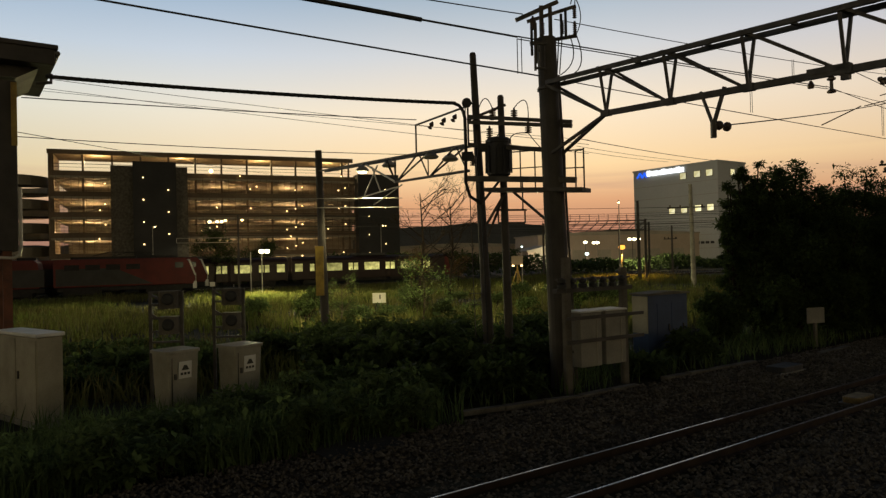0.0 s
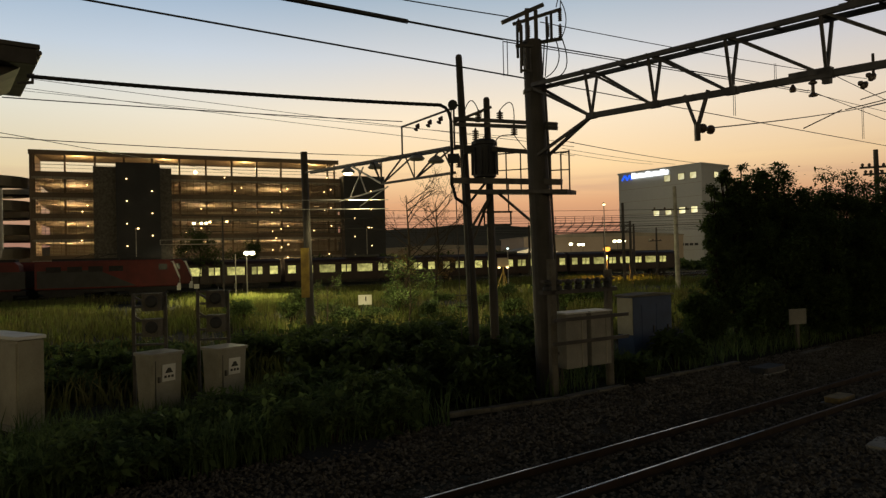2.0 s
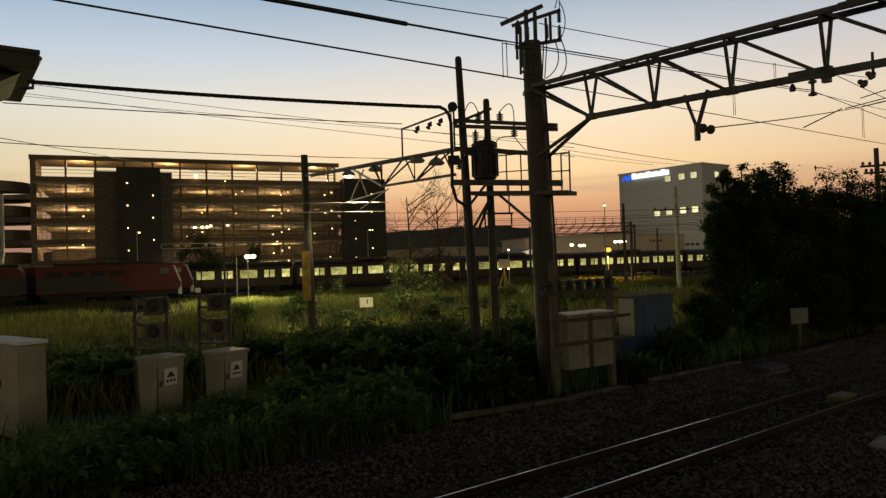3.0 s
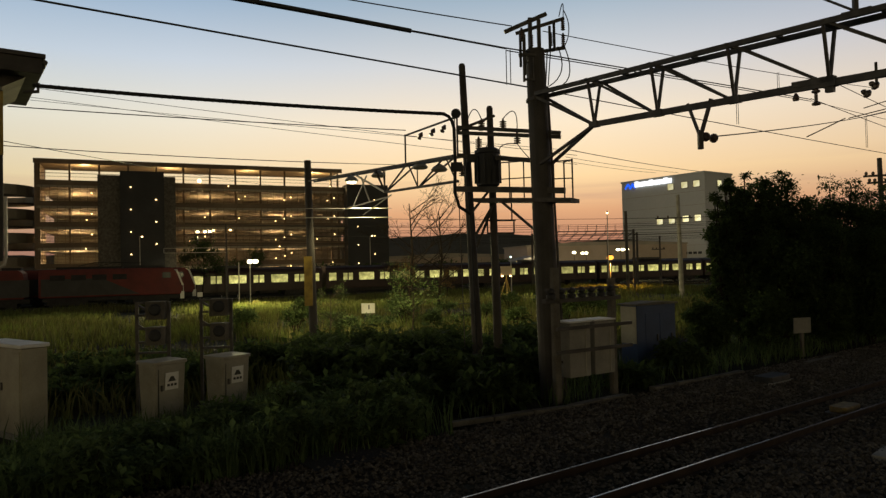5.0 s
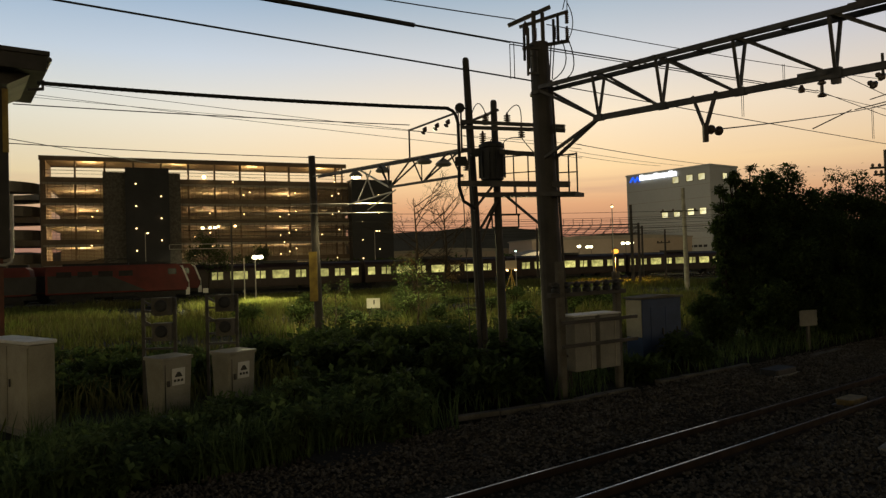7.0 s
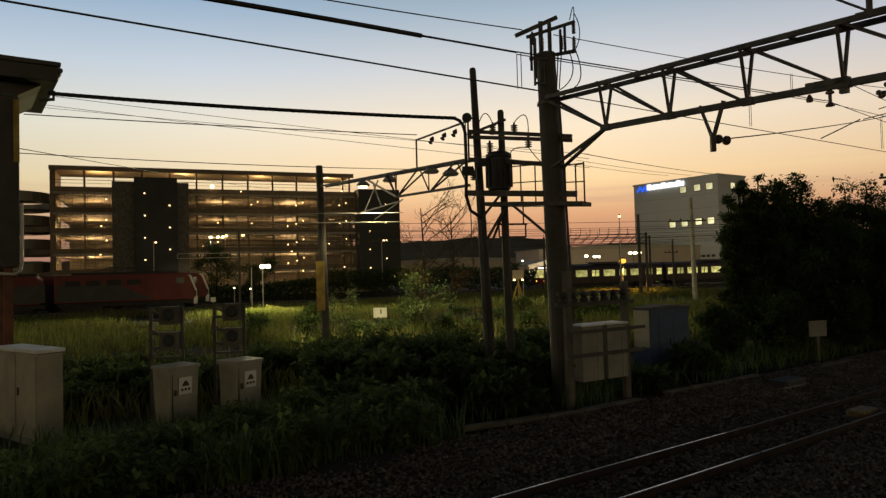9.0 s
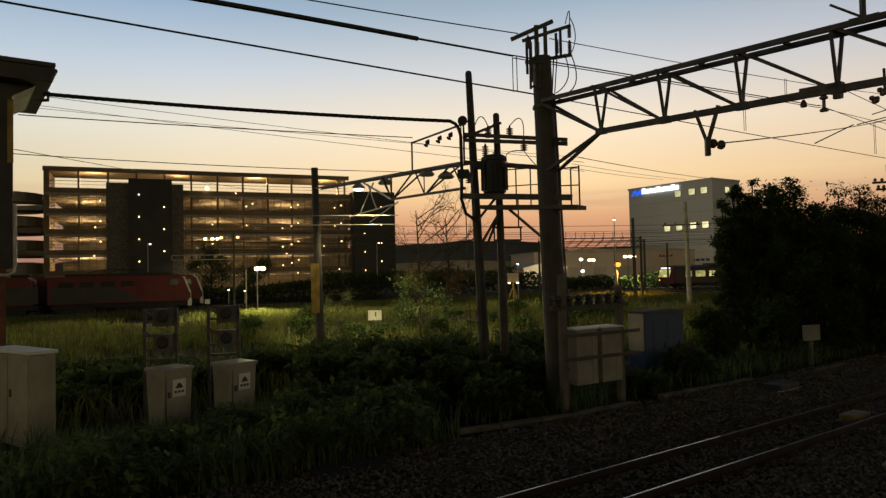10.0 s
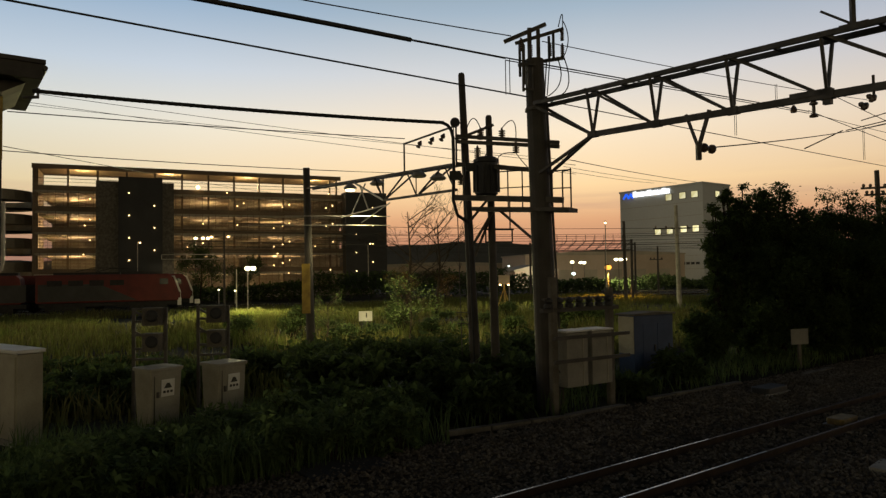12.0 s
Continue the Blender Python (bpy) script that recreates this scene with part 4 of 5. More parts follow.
    # contact and messenger wires over the yard tracks, lit by the yard lamps
    for a, b, r in (((-5.5, 24, 5.36), (-1.8, 24.1, 5.30), 0.012), ((-6.8, 24, 5.05), (-1.8, 24.1, 4.98), 0.013)):
        tagged(part("pull_off_rod", Build().rod(a, b, r), "lightsteel"), "pale steel pull-off rod lit by a floodlight", "steel rod", "yard rods")
    for k in range(11):
        y = 40 + k * 4.2
        z = 5.2 + (k % 3) * 0.75 + 0.08 * k
        a, b = Vector((-14 - k * 1.2, y - 4, z)), Vector((26 + k * 1.5, y + 13, z + 0.25))
        tagged(part("contact_wire", Build().line(arc(a, b, (0, 0, -0.35), 12), 0.017, 5), "wire"), "thin contact wire over the yard tracks", "wire", "overhead wires")


wires()


# ---- plants ----
def shrub(name, label, category, at, size, count, leaf_size, material="leaf", stems=7, group="", lumps=9, inside=2.4):
    """A bush: stems from one root and leaves gathered in uneven clumps, open at the rim."""
    t = thing(name, label, category, group, m=Matrix.Translation(at))
    sx, sy, sz = size
    b = Build()
    tips = []
    for i in range(stems):
        a = 2 * math.pi * i / stems + RNG.uniform(-0.4, 0.4)
        r = RNG.uniform(0.25, 0.8)
        tip = Vector((math.cos(a) * sx * r, math.sin(a) * sy * r, sz * RNG.uniform(0.55, 0.98)))
        mid = tip * 0.5 + Vector((0, 0, sz * 0.12))
        k = 0.012 + 0.012 * sz
        b.rod((0, 0, -0.15), mid, k, k * 0.6, 6).rod(mid, tip, k * 0.6, k * 0.2, 5)
        for _ in range(2):
            e = mid + Vector((RNG.uniform(-0.4, 0.4) * sx, RNG.uniform(-0.4, 0.4) * sy, RNG.uniform(0.05, 0.35) * sz))
            b.rod(mid, e, k * 0.4, k * 0.12, 4)
            tips.append(e)
        tips.append(tip)
    part("branch_work", b, "bark", t)
    cs = [np.array(p) for p in tips]
    for _ in range(lumps):
        a, r = RNG.uniform(0, 2 * np.pi), math.sqrt(RNG.uniform(0, 1)) * 0.85
        cs.append(np.array([math.cos(a) * sx * r, math.sin(a) * sy * r, sz * RNG.uniform(0.15, 0.8)]))
    cs = np.array(cs)
    rad = RNG.uniform(0.18, 0.4, len(cs))
    pick = RNG.integers(0, len(cs), count)
    d = RNG.normal(0, 1, (count, 3))
    d /= np.linalg.norm(d, axis=1)[:, None]
    d[:, 2] *= 0.6
    rr = rad[pick] * RNG.uniform(0.25, 1.0, count) ** 0.5
    rise = min(sz * 0.8, sx * 1.25)
    p = cs[pick] + d * rr[:, None] * np.array([sx, sy, rise])[None]
    p[:, 2] = np.abs(p[:, 2])
    v, f = leaves(p, leaf_size)
    m = count // 4
    pick = RNG.integers(0, len(cs), m)
    inner = cs[pick] + RNG.normal(0, 0.4, (m, 3)) * rad[pick][:, None] * np.array([sx, sy, min(sz * 0.6, sx)])[None]
    inner[:, 2] = np.abs(inner[:, 2])
    v2, f2 = leaves(inner, leaf_size * inside)
    v, f = np.vstack([v, v2]), np.vstack([f, f2 + len(v)])
    cloud("foliage", v, f, material, t)
    return t


def field(name, label, u0, u1, v0, v1, n, height, width, material, lean=0.35, z=-0.12, clump=0.0, keep=None):
    """Grass over a stretch along and across the track, thinned by noise."""
    u, v = RNG.uniform(u0, u1, n), RNG.uniform(v0, v1, n)
    if clump:
        w = np.array([noise.noise((a * clump, b * clump, 2)) for a, b in zip(u, v)])
        ok = w > RNG.uniform(-0.5, 0.35, n)
        u, v = u[ok], v[ok]
    p = U[None] * u[:, None] + V[None] * v[:, None]
    if keep is not None:
        ok = keep(p)
        p = p[ok]
    roots = np.column_stack([p, np.full(len(p), z)])
    hv = np.array([1 + 0.5 * noise.noise((a * 0.25, b * 0.25, 7)) for a, b in p])
    vv, ff = blades(roots, height * hv, width, lean)
    d = bpy.data.meshes.new(name)
    d.from_pydata(vv.tolist(), [], ff)
    d.materials.append(M[material])
    return tagged(new(name, d), label, "grass", kind="stuff")


def in_view(p):
    return (p[:, 1] > 4) & (np.abs(p[:, 0] / p[:, 1]) < 0.85)


# tall weeds beside the ballast
field("tall_weeds", "tall dark weeds along the edge of the ballast", -12, 8, 10.6, 15.5, 26000, 0.7, 0.02, "weed", 0.35, clump=0.6, keep=in_view)
field("tall_weeds", "low weeds and dry stems beneath the bushes", 4, 34, 11.2, 15.5, 9000, 0.5, 0.03, "weed", 0.5, clump=0.5, keep=in_view)
field("meadow_grass", "waist-high grass of the yard meadow, green under the lamps", -30, 70, 17, 66, 170000, 0.6, 0.055, "grass", 0.4, clump=0.12, keep=in_view)
field("dry_grass", "straw-coloured seed heads among the meadow grass", -20, 40, 20, 48, 5500, 0.75, 0.026, "straw", 0.35, clump=0.2, keep=in_view)


def weed_bank():
    """Broad-leaved weeds standing along the ballast edge."""
    for u in np.arange(-3.4, 7.2, 0.62):
        v = 11.0 + RNG.uniform(-0.15, 0.5)
        for dv in (0.0, 1.1, 2.2):
            h = RNG.uniform(0.5, 0.95) * (1.0 if u < 3.5 else 1.15)
            p = tr(u + RNG.uniform(-0.3, 0.3), v + dv, -0.1)
            if 12.3 < v + dv and (-8.9 < p.x < -4.0):
                h *= 0.75
            shrub("weed_clump", "leafy dark green weeds at the ballast edge", "weeds", p, (0.55, 0.55, h), 800, 0.045, "weed", 6, "weed bank", 7)


weed_bank()
BUSHES = [(-3.3, 19.0, 1.2, 1.25), (-1.9, 17.6, 1.15, 1.2), (-0.9, 19.6, 1.3, 1.5), (0.1, 17.0, 1.0, 1.15), (-2.6, 21.5, 1.5, 1.4), (1.3, 19.2, 1.2, 1.35), (-4.2, 23.0, 1.4, 1.2), (-0.3, 22.6, 1.5, 1.2),
          (1.9, 21.8, 1.4, 1.35), (3.3, 20.4, 1.2, 1.2), (-5.6, 21.4, 1.2, 1.0), (4.3, 23.0, 1.3, 1.3), (-7.2, 20.5, 1.2, 0.7), (1.0, 15.8, 0.9, 0.9), (-1.0, 15.2, 0.9, 0.85), (-2.7, 16.0, 0.9, 0.85), (2.2, 17.9, 0.7, 1.0), (5.0, 18.3, 0.7, 0.5), (6.8, 20.0, 0.8, 0.9), (-7.6, 17.8, 0.9, 0.75), (-6.6, 19.0, 1.0, 0.8), (-9.3, 19.2, 1.1, 0.8), (-11.0, 21.2, 1.4, 0.55), (-13.2, 24.0, 1.6, 0.5), (-9.8, 17.4, 1.0, 0.55), (-12.2, 19.6, 1.3, 0.6), (-11.3, 24.8, 1.5, 0.45), (-9.0, 22.6, 1.3, 0.55)]
for x, y, r, h in BUSHES:
    shrub("bush", "dense dark shrub in the overgrown strip by the line", "bush", (x, y, -0.1), (r, r, h * 1.0), 3200, 0.065, "leaf", 8, "trackside bushes", 14)
# the big thicket beside the track
for x, y, r, h in ((11.45, 26.5, 0.7, 7.0), (13.2, 27.4, 1.2, 6.8), (10.75, 26.1, 0.75, 5.7), (10.5, 26.0, 0.5, 4.5), (12.3, 27.0, 1.15, 6.5), (14.4, 28.2, 1.7, 6.75), (16.8, 29.0, 1.7, 6.3), (19.0, 29.6, 1.9, 6.2), (21.6, 31.0, 2.2, 6.2), (24.6, 33.0, 2.4, 6.0), (11.3, 25.4, 0.7, 3.6), (12.6, 25.4, 1.3, 4.3), (14.6, 26.4, 1.5, 4.6),
                   (16.8, 27.2, 1.6, 4.6), (19.2, 28.0, 1.8, 4.6), (9.2, 24.0, 0.9, 1.8), (11.4, 24.2, 0.8, 2.2), (21.8, 28.8, 2.0, 4.4), (13.9, 25.0, 0.9, 2.4), (16.2, 26.0, 1.2, 2.8)):
    shrub("thicket_tree", "tall dark leafy thicket tree beside the track", "tree", (x, y, -0.1), (r, r, h * 1.03), int(15000 * r), 0.06, "leaf", 12, "thicket", int(30 + 30 * r), 1.7)


def meadow_tufts():
    """Taller weeds and seedling bushes scattered through the meadow grass."""
    rng = np.random.default_rng(12)
    for x, y in ((-7.4, 34), (-6.2, 38), (-4.9, 33), (-3.4, 35), (-2.2, 38), (-0.6, 34), (0.9, 36), (2.3, 40), (-3.0, 44), (0.2, 46), (-8.8, 42), (4.6, 48), (7.2, 50), (8.4, 41), (10.6, 46), (-10.5, 36), (-12.2, 41), (3.4, 33), (6.4, 36), (12.4, 52)):
        r, h = rng.uniform(0.7, 1.3), rng.uniform(0.75, 1.5)
        shrub("meadow_weed", "ragged yellow-green weed standing in the meadow grass", "weeds", (x, y, -0.12), (r, r, h), 900, 0.075, "weed" if h < 1.2 else "leaf", 7, "meadow weeds", 8, 1.5)


meadow_tufts()


def bare_tree(at, h, label, seed, leafy=0, spread=0.34):
    """A slim tree with limbs forking twice into fine twigs; leafy adds sparse leaves."""
    rng = np.random.default_rng(seed)
    t = thing("bare_tree", label, "tree", m=Matrix.Translation(at))
    trunk, twigs, tips = Build(), Build(), []
    trunk.rod((0, 0, -0.2), (0.05 * h, 0, h * 0.5), 0.014 * h, 0.009 * h, 8).rod((0.05 * h, 0, h * 0.5), (0.03 * h, 0.02 * h, h * 0.9), 0.009 * h, 0.003 * h, 7)

    def fork(a, d, ln, r, depth):
        e = a + d * ln
        twigs.rod(a, e, r, r * 0.6, 5 if depth < 2 else 4, cap=False)
        if depth >= 4:
            tips.append(e)
            return
        for _ in range(3):
            nd = (d + Vector((rng.normal(0, 0.5), rng.normal(0, 0.5), rng.normal(0.12, 0.35)))).normalized()
            fork(a + d * ln * rng.uniform(0.5, 1.0), nd, ln * rng.uniform(0.5, 0.75), r * 0.55, depth + 1)
    for i in range(11):
        z = h * (0.28 + 0.055 * i)
        k = rng.uniform(0, 2 * math.pi)
        fork(Vector((0.04 * h, 0, z)), Vector((math.cos(k), math.sin(k), 0.7)).normalized(), h * spread * rng.uniform(0.5, 0.8), 0.0045 * h, 0)
    part("trunk", trunk, "bark", t)
    part("twig_crown", twigs, "bark", t, "fine bare twigs")
    if leafy:
        base = np.array([tuple(p) for p in tips])
        c = base[rng.integers(0, len(base), leafy)] + rng.normal(0, 0.04 * h, (leafy, 3))
        v, f = leaves(c, 0.02 * h)
        cloud("foliage", v, f, "dryleaf" if leafy % 2 else "leaf", t)
    return t


bare_tree((-2.4, 44, -0.1), 8.2, "slim nearly leafless tree against the afterglow", 3)
bare_tree((-0.5, 46, -0.1), 7.8, "slim nearly leafless tree against the afterglow", 4)
bare_tree((-1.5, 30, -0.1), 3.1, "small scraggy tree in the meadow", 5, 1700)
bare_tree((-5.2, 30.5, -0.1), 2.4, "small scraggy tree in the meadow", 6, 900)
for i, (x, y, h) in enumerate(((-3.4, 62, 3.6), (0.2, 66, 3.0), (-27.0, 76, 6.0), (-24.5, 84, 5.0))):
    bare_tree((x, y, -0.1), h, "small yellowing tree by the yard lamps", 20 + i, 2601 if i < 2 else 5200)


def hedge_row():
    """Dark far shrubs along the foot of the buildings, past counting."""
    n = 26000
    x = RNG.uniform(-60, 75, n)
    base = 104 + x * 0.40
    h = 2.0 + 1.2 * np.array([noise.noise((a * 0.12, 0, 4)) for a in x])
    h = np.where((x > -18) & (x < 10), h + 1.6, h)
    p = np.column_stack([x, base + RNG.uniform(-3, 3, n), np.abs(RNG.uniform(0, 1, n)) ** 0.7 * h])
    v, f = leaves(p, 0.33)
    tagged(cloud("far_shrubs", v, f, "leaf"), "dark belt of shrubs behind the main line", "shrubs", kind="stuff")


hedge_row()


# ---- lineside cabinets and signs ----
def shunt_cabinet(at, turn, label):
    """Tapered grey cabinet with a lid, hasp and warning notice."""
    t = thing("signal_cabinet", label, "cabinet", "lineside cabinets", m=Matrix.Translation(at) @ Matrix.Rotation(turn, 4, "Z"))
    part("body", Build().box((0, 0, 0.66), (0.72, 0.66, 1.34), taper=0.86, ch=0.03), "grey", t, "weathered grey moulded body")
    part("lid", Build().box((0, 0, 1.37), (0.79, 0.73, 0.07), ch=0.04), "grey", t, "overhanging lid", bevel=0.012)
    nt = part("notice", Build().box((0.02, -0.342, 0.98), (0.30, 0.012, 0.36), pose(0, 0, 0, 4)), "white", t, "white notice with a dark triangle")
    part("notice_mark", Build().extrude([(-0.09, -0.01), (0.09, -0.01), (0.0, 0.15)], 0.012, pose(0.02, -0.349, 0.985)), "ink", nt)
    for x in (-0.06, 0.02, 0.1):
        part("notice_bar", Build().box((x, -0.346, 0.9), (0.05, 0.012, 0.05)), "ink", nt)
    part("hasp", Build().box((-0.2, -0.33, 0.85), (0.04, 0.05, 0.12)), "steel", t)
    part("door_seam", Build().box((-0.27, -0.315, 0.75), (0.012, 0.03, 1.0)), "ink", t)
    return t


def signal_frame(at, turn):
    t = thing("ground_signal", "two-unit lineside signal seen from behind on a steel frame", "railway signal", "ground signals", m=Matrix.Translation(at) @ Matrix.Rotation(turn, 4, "Z"))
    for x in (-0.33, 0.36):
        part("post", Build().box((x, 0, 1.28), (0.07, 0.07, 2.76)), "steel", t)
    for z in (1.5, 1.74, 2.05, 2.36, 2.64):
        part("rung", Build().box((0.015, 0, z), (0.72, 0.05, 0.05)), "steel", t)
    for z in (1.89, 2.47):
        u = part("signal_unit", Build().box((0.1, -0.05, z), (0.42, 0.36, 0.4), ch=0.06), "oldconcrete", t, "grey hooded signal unit")
        part("hood", Build().turned((0.12, -0.24, z + 0.02), [(0.12, -0.1), (0.14, 0.02), (0.1, 0.05)], 12, Matrix.Rotation(math.pi / 2, 4, "X")), "black", u)
    part("bracket", Build().bar((-0.33, 0, 2.15), (0.1, 0, 1.87), 0.05).bar((-0.33, 0, 2.6), (0.1, 0, 2.35), 0.05), "steel", t)
    return t


FACE = math.radians(8)
CORNER = math.radians(53)
shunt_cabinet((-6.1, 14.7, -0.05), CORNER, "weathered grey cabinet with a warning notice among tall weeds")
shunt_cabinet((-4.92, 15.4, -0.05), CORNER, "weathered grey cabinet with a warning notice beside dark shrubs")
signal_frame((-6.68, 15.6, -0.1), FACE)
signal_frame((-5.5, 16.4, -0.1), FACE)


def big_cabinet():
    t = thing("relay_cabinet", "large cream steel relay cabinet with a bright roof edge", "cabinet", "lineside cabinets", m=pose(-8.5, 13.7, -0.1, 0, 0, 55))
    w, d = 0.5, 1.95
    part("body", Build().box((w / 2, d / 2, 0.95), (w, d, 1.8)), "cream", t, "cream painted steel body", bevel=0.015)
    part("roof", Build().box((w / 2, d / 2, 1.9), (w + 0.08, d + 0.08, 0.08)), "white", t, "pale sheet roof", bevel=0.02)
    part("plinth", Build().box((w / 2, d / 2, 0.04), (w + 0.06, d + 0.06, 0.16)), "concrete", t)
    for y in (0.5, 1.44):
        dr = part("door", Build().box((-0.008, y, 0.97), (0.02, 0.9, 1.66)), "cream", t, bevel=0.005)
        part("handle", Build().box((-0.03, y + 0.32, 1.05), (0.04, 0.03, 0.16)), "steel", dr)


big_cabinet()


def resistor_rack():
    """Two posts with a rail of insulators and two hanging cream panel boxes with bright lids."""
    m = Matrix.Translation((2.62, 16.2, -0.1)) @ Matrix.Rotation(math.radians(33), 4, "Z")
    t = thing("equipment_rack", "post-mounted rack with two pale panel boxes and an insulator rail", "equipment rack", m=m)
    w = 2.0
    part("post", Build().box((0, 0, 1.6), (0.2, 0.16, 3.25), ch=0.03), "oldconcrete", t, "square concrete post")
    part("post", Build().box((w, 0.1, 1.45), (0.2, 0.16, 2.95), ch=0.03), "oldconcrete", t, "square concrete post")
    for z, d in ((1.8, -0.31), (1.25, -0.31)):
        part("rail", Build().box((w / 2, d, z), (w + 0.5, 0.06, 0.08)), "mast", t)
    part("insulator_rail", Build().box((w / 2 - 0.1, 0, 2.44), (w + 0.5, 0.16, 0.1)).box((w / 2 - 0.1, 0, 2.7), (w + 0.4, 0.1, 0.05)), "mast", t)
    dd = Build().turned((0, 0, 0), [(0.05, -0.1), (0.11, -0.06), (0.11, 0.02), (0.06, 0.04), (0.1, 0.08), (0.1, 0.14), (0.03, 0.18)], 10).mesh("insulator", "black")
    for i in range(7):
        part("insulator", dd, "porcelain", t).location = (-0.15 + i * 0.33, -0.02, 2.56)
    for x in (0.52, 1.34):
        bx = part("panel_box", Build().box((x, -0.02, 1.26), (0.68, 0.5, 1.28)), "panel", t, "grey-cream panel box", bevel=0.015)
        part("lid", Build().box((x, -0.02, 1.93), (0.74, 0.56, 0.04)), "white", bx, "bright sheet lid", bevel=0.01)
        part("seam", Build().box((x + 0.17, -0.275, 1.26), (0.02, 0.02, 1.2)), "grey", bx)
    part("brace", Build().bar((0, 0, 1.0), (w, 0.1, 0.75), 0.06), "steel", t)


resistor_rack()


def hooded_cabinet():
    m = Matrix.Translation((5.75, 20.5, -0.1)) @ Matrix.Rotation(math.radians(33), 4, "Z")
    t = thing("substation_cabinet", "cabinet with a cream side and dark blue doors", "cabinet", "lineside cabinets", m=m)
    part("body", Build().box((0.75, 0.2, 1.0), (1.75, 0.62, 2.0)), "blue", t, "dark blue painted body", bevel=0.02)
    part("side_panel", Build().box((-0.14, 0.2, 1.42), (0.03, 0.58, 1.1)), "cream", t, "cream side panel")
    part("lid", Build().extrude([(-0.95, 0), (0.95, 0), (0.95, 0.05), (0.0, 0.1), (-0.95, 0.05)], 0.74, pose(0.75, 0.2, 2.0)), "oldconcrete", t, "shallow ridged sheet lid", bevel=0.01)
    for x in (0.55, 1.2):
        d = part("door", Build().box((x, -0.11, 0.95), (0.6, 0.02, 1.6)), "blue", t)
        part("handle", Build().box((x + 0.2, -0.14, 1.0), (0.03, 0.04, 0.2)), "steel", d)


hooded_cabinet()


def plate_sign():
    m = Matrix.Translation((12.0, 23.0, -0.1)) @ Matrix.Rotation(math.radians(15), 4, "Z")
    t = thing("marker_sign", "weathered grey square marker plate on a short post", "sign", m=m)
    part("post", Build().box((0.02, 0.05, 0.4), (0.1, 0.08, 0.85)), "oldconcrete", t)
    part("plate", Build().box((0, 0, 1.05), (0.7, 0.03, 0.52), ch=0.005), "panel", t, "pale blank plate", bevel=0.008)
    m = Matrix.Translation((-4.48, 40, -0.1))
    t = thing("marker_sign", "small pale marker board standing in the meadow grass", "sign", m=m)
    part("post", Build().box((0, 0.03, 0.4), (0.07, 0.05, 0.9)), "steel", t)
    part("plate", Build().box((0, 0, 0.92), (0.78, 0.03, 0.58)), "white", t, "pale board", bevel=0.01)
    part("mark", Build().box((0.05, -0.02, 0.98), (0.07, 0.012, 0.26)), "ink", t)
    # added plate and post stand in for a white fitting on the locomotive's nose
    t = thing("marker_sign", "white plate standing in for a fitting on the second locomotive's nose", "sign", m=Matrix.Translation((-22.9, 64, -0.1)))
    part("post", Build().box((0, 0.03, 0.5), (0.06, 0.05, 1.0)), "steel", t)
    part("plate", Build().box((0, 0, 1.1), (0.5, 0.03, 0.42)), "white", t, "white plate", bevel=0.01)


plate_sign()


def track_clutter():
    t = thing("track_magnet", "yellow train-stop magnet between the rails", "train stop", m=Matrix.Translation(tr(15.6, 6.75, -0.07)) @ TURN)
    part("housing", Build().box((0, 0, 0.07), (0.75, 0.36, 0.13), ch=0.05), "wornyellow", t, "worn yellow housing", bevel=0.02)
    part("base", Build().box((0, 0, -0.02), (0.95, 0.46, 0.06)), "steel", t)
    t = thing("track_magnet", "rusty orange train-stop box beside the rail", "train stop", m=Matrix.Translation(tr(16.1, 5.75, -0.1)) @ TURN)
    part("housing", Build().box((0, 0, 0.07), (0.7, 0.34, 0.14), ch=0.05), "rust", t, "rusty orange housing", bevel=0.02)
    part("base", Build().box((0, 0, -0.02), (0.9, 0.44, 0.06)), "steel", t)
    s = tagged(part("concrete_slab", Build().box((0, 0, 0), (0.95, 0.5, 0.1), ch=0.03), "concrete", bevel=0.015), "pale concrete slab lying on the ballast", "slab")
    s.matrix_basis = Matrix.Translation(tr(12.6, 4.7, -0.05)) @ TURN @ pose(0, 0, 0, 2, 3, 10)
    s = tagged(part("manhole_slab", Build().box((0, 0, 0), (1.5, 1.0, 0.1), ch=0.05), "asphalt", bevel=0.015), "flat grey cover slab among the weeds", "slab")
    s.matrix_basis = Matrix.Translation((-1.75, 11.75, -0.04)) @ TURN
    t = thing("point_box", "low pale-edged equipment box by the ballast", "equipment box", m=Matrix.Translation((8.6, 18.1, -0.1)) @ TURN)
    part("box", Build().box((0, 0, 0.14), (1.0, 0.5, 0.24), ch=0.05), "black", t, bevel=0.02)
    part("rim", Build().box((0, -0.24, 0.06), (1.15, 0.1, 0.12)), "concrete", t, "pale concrete rim", bevel=0.01)


track_clutter()


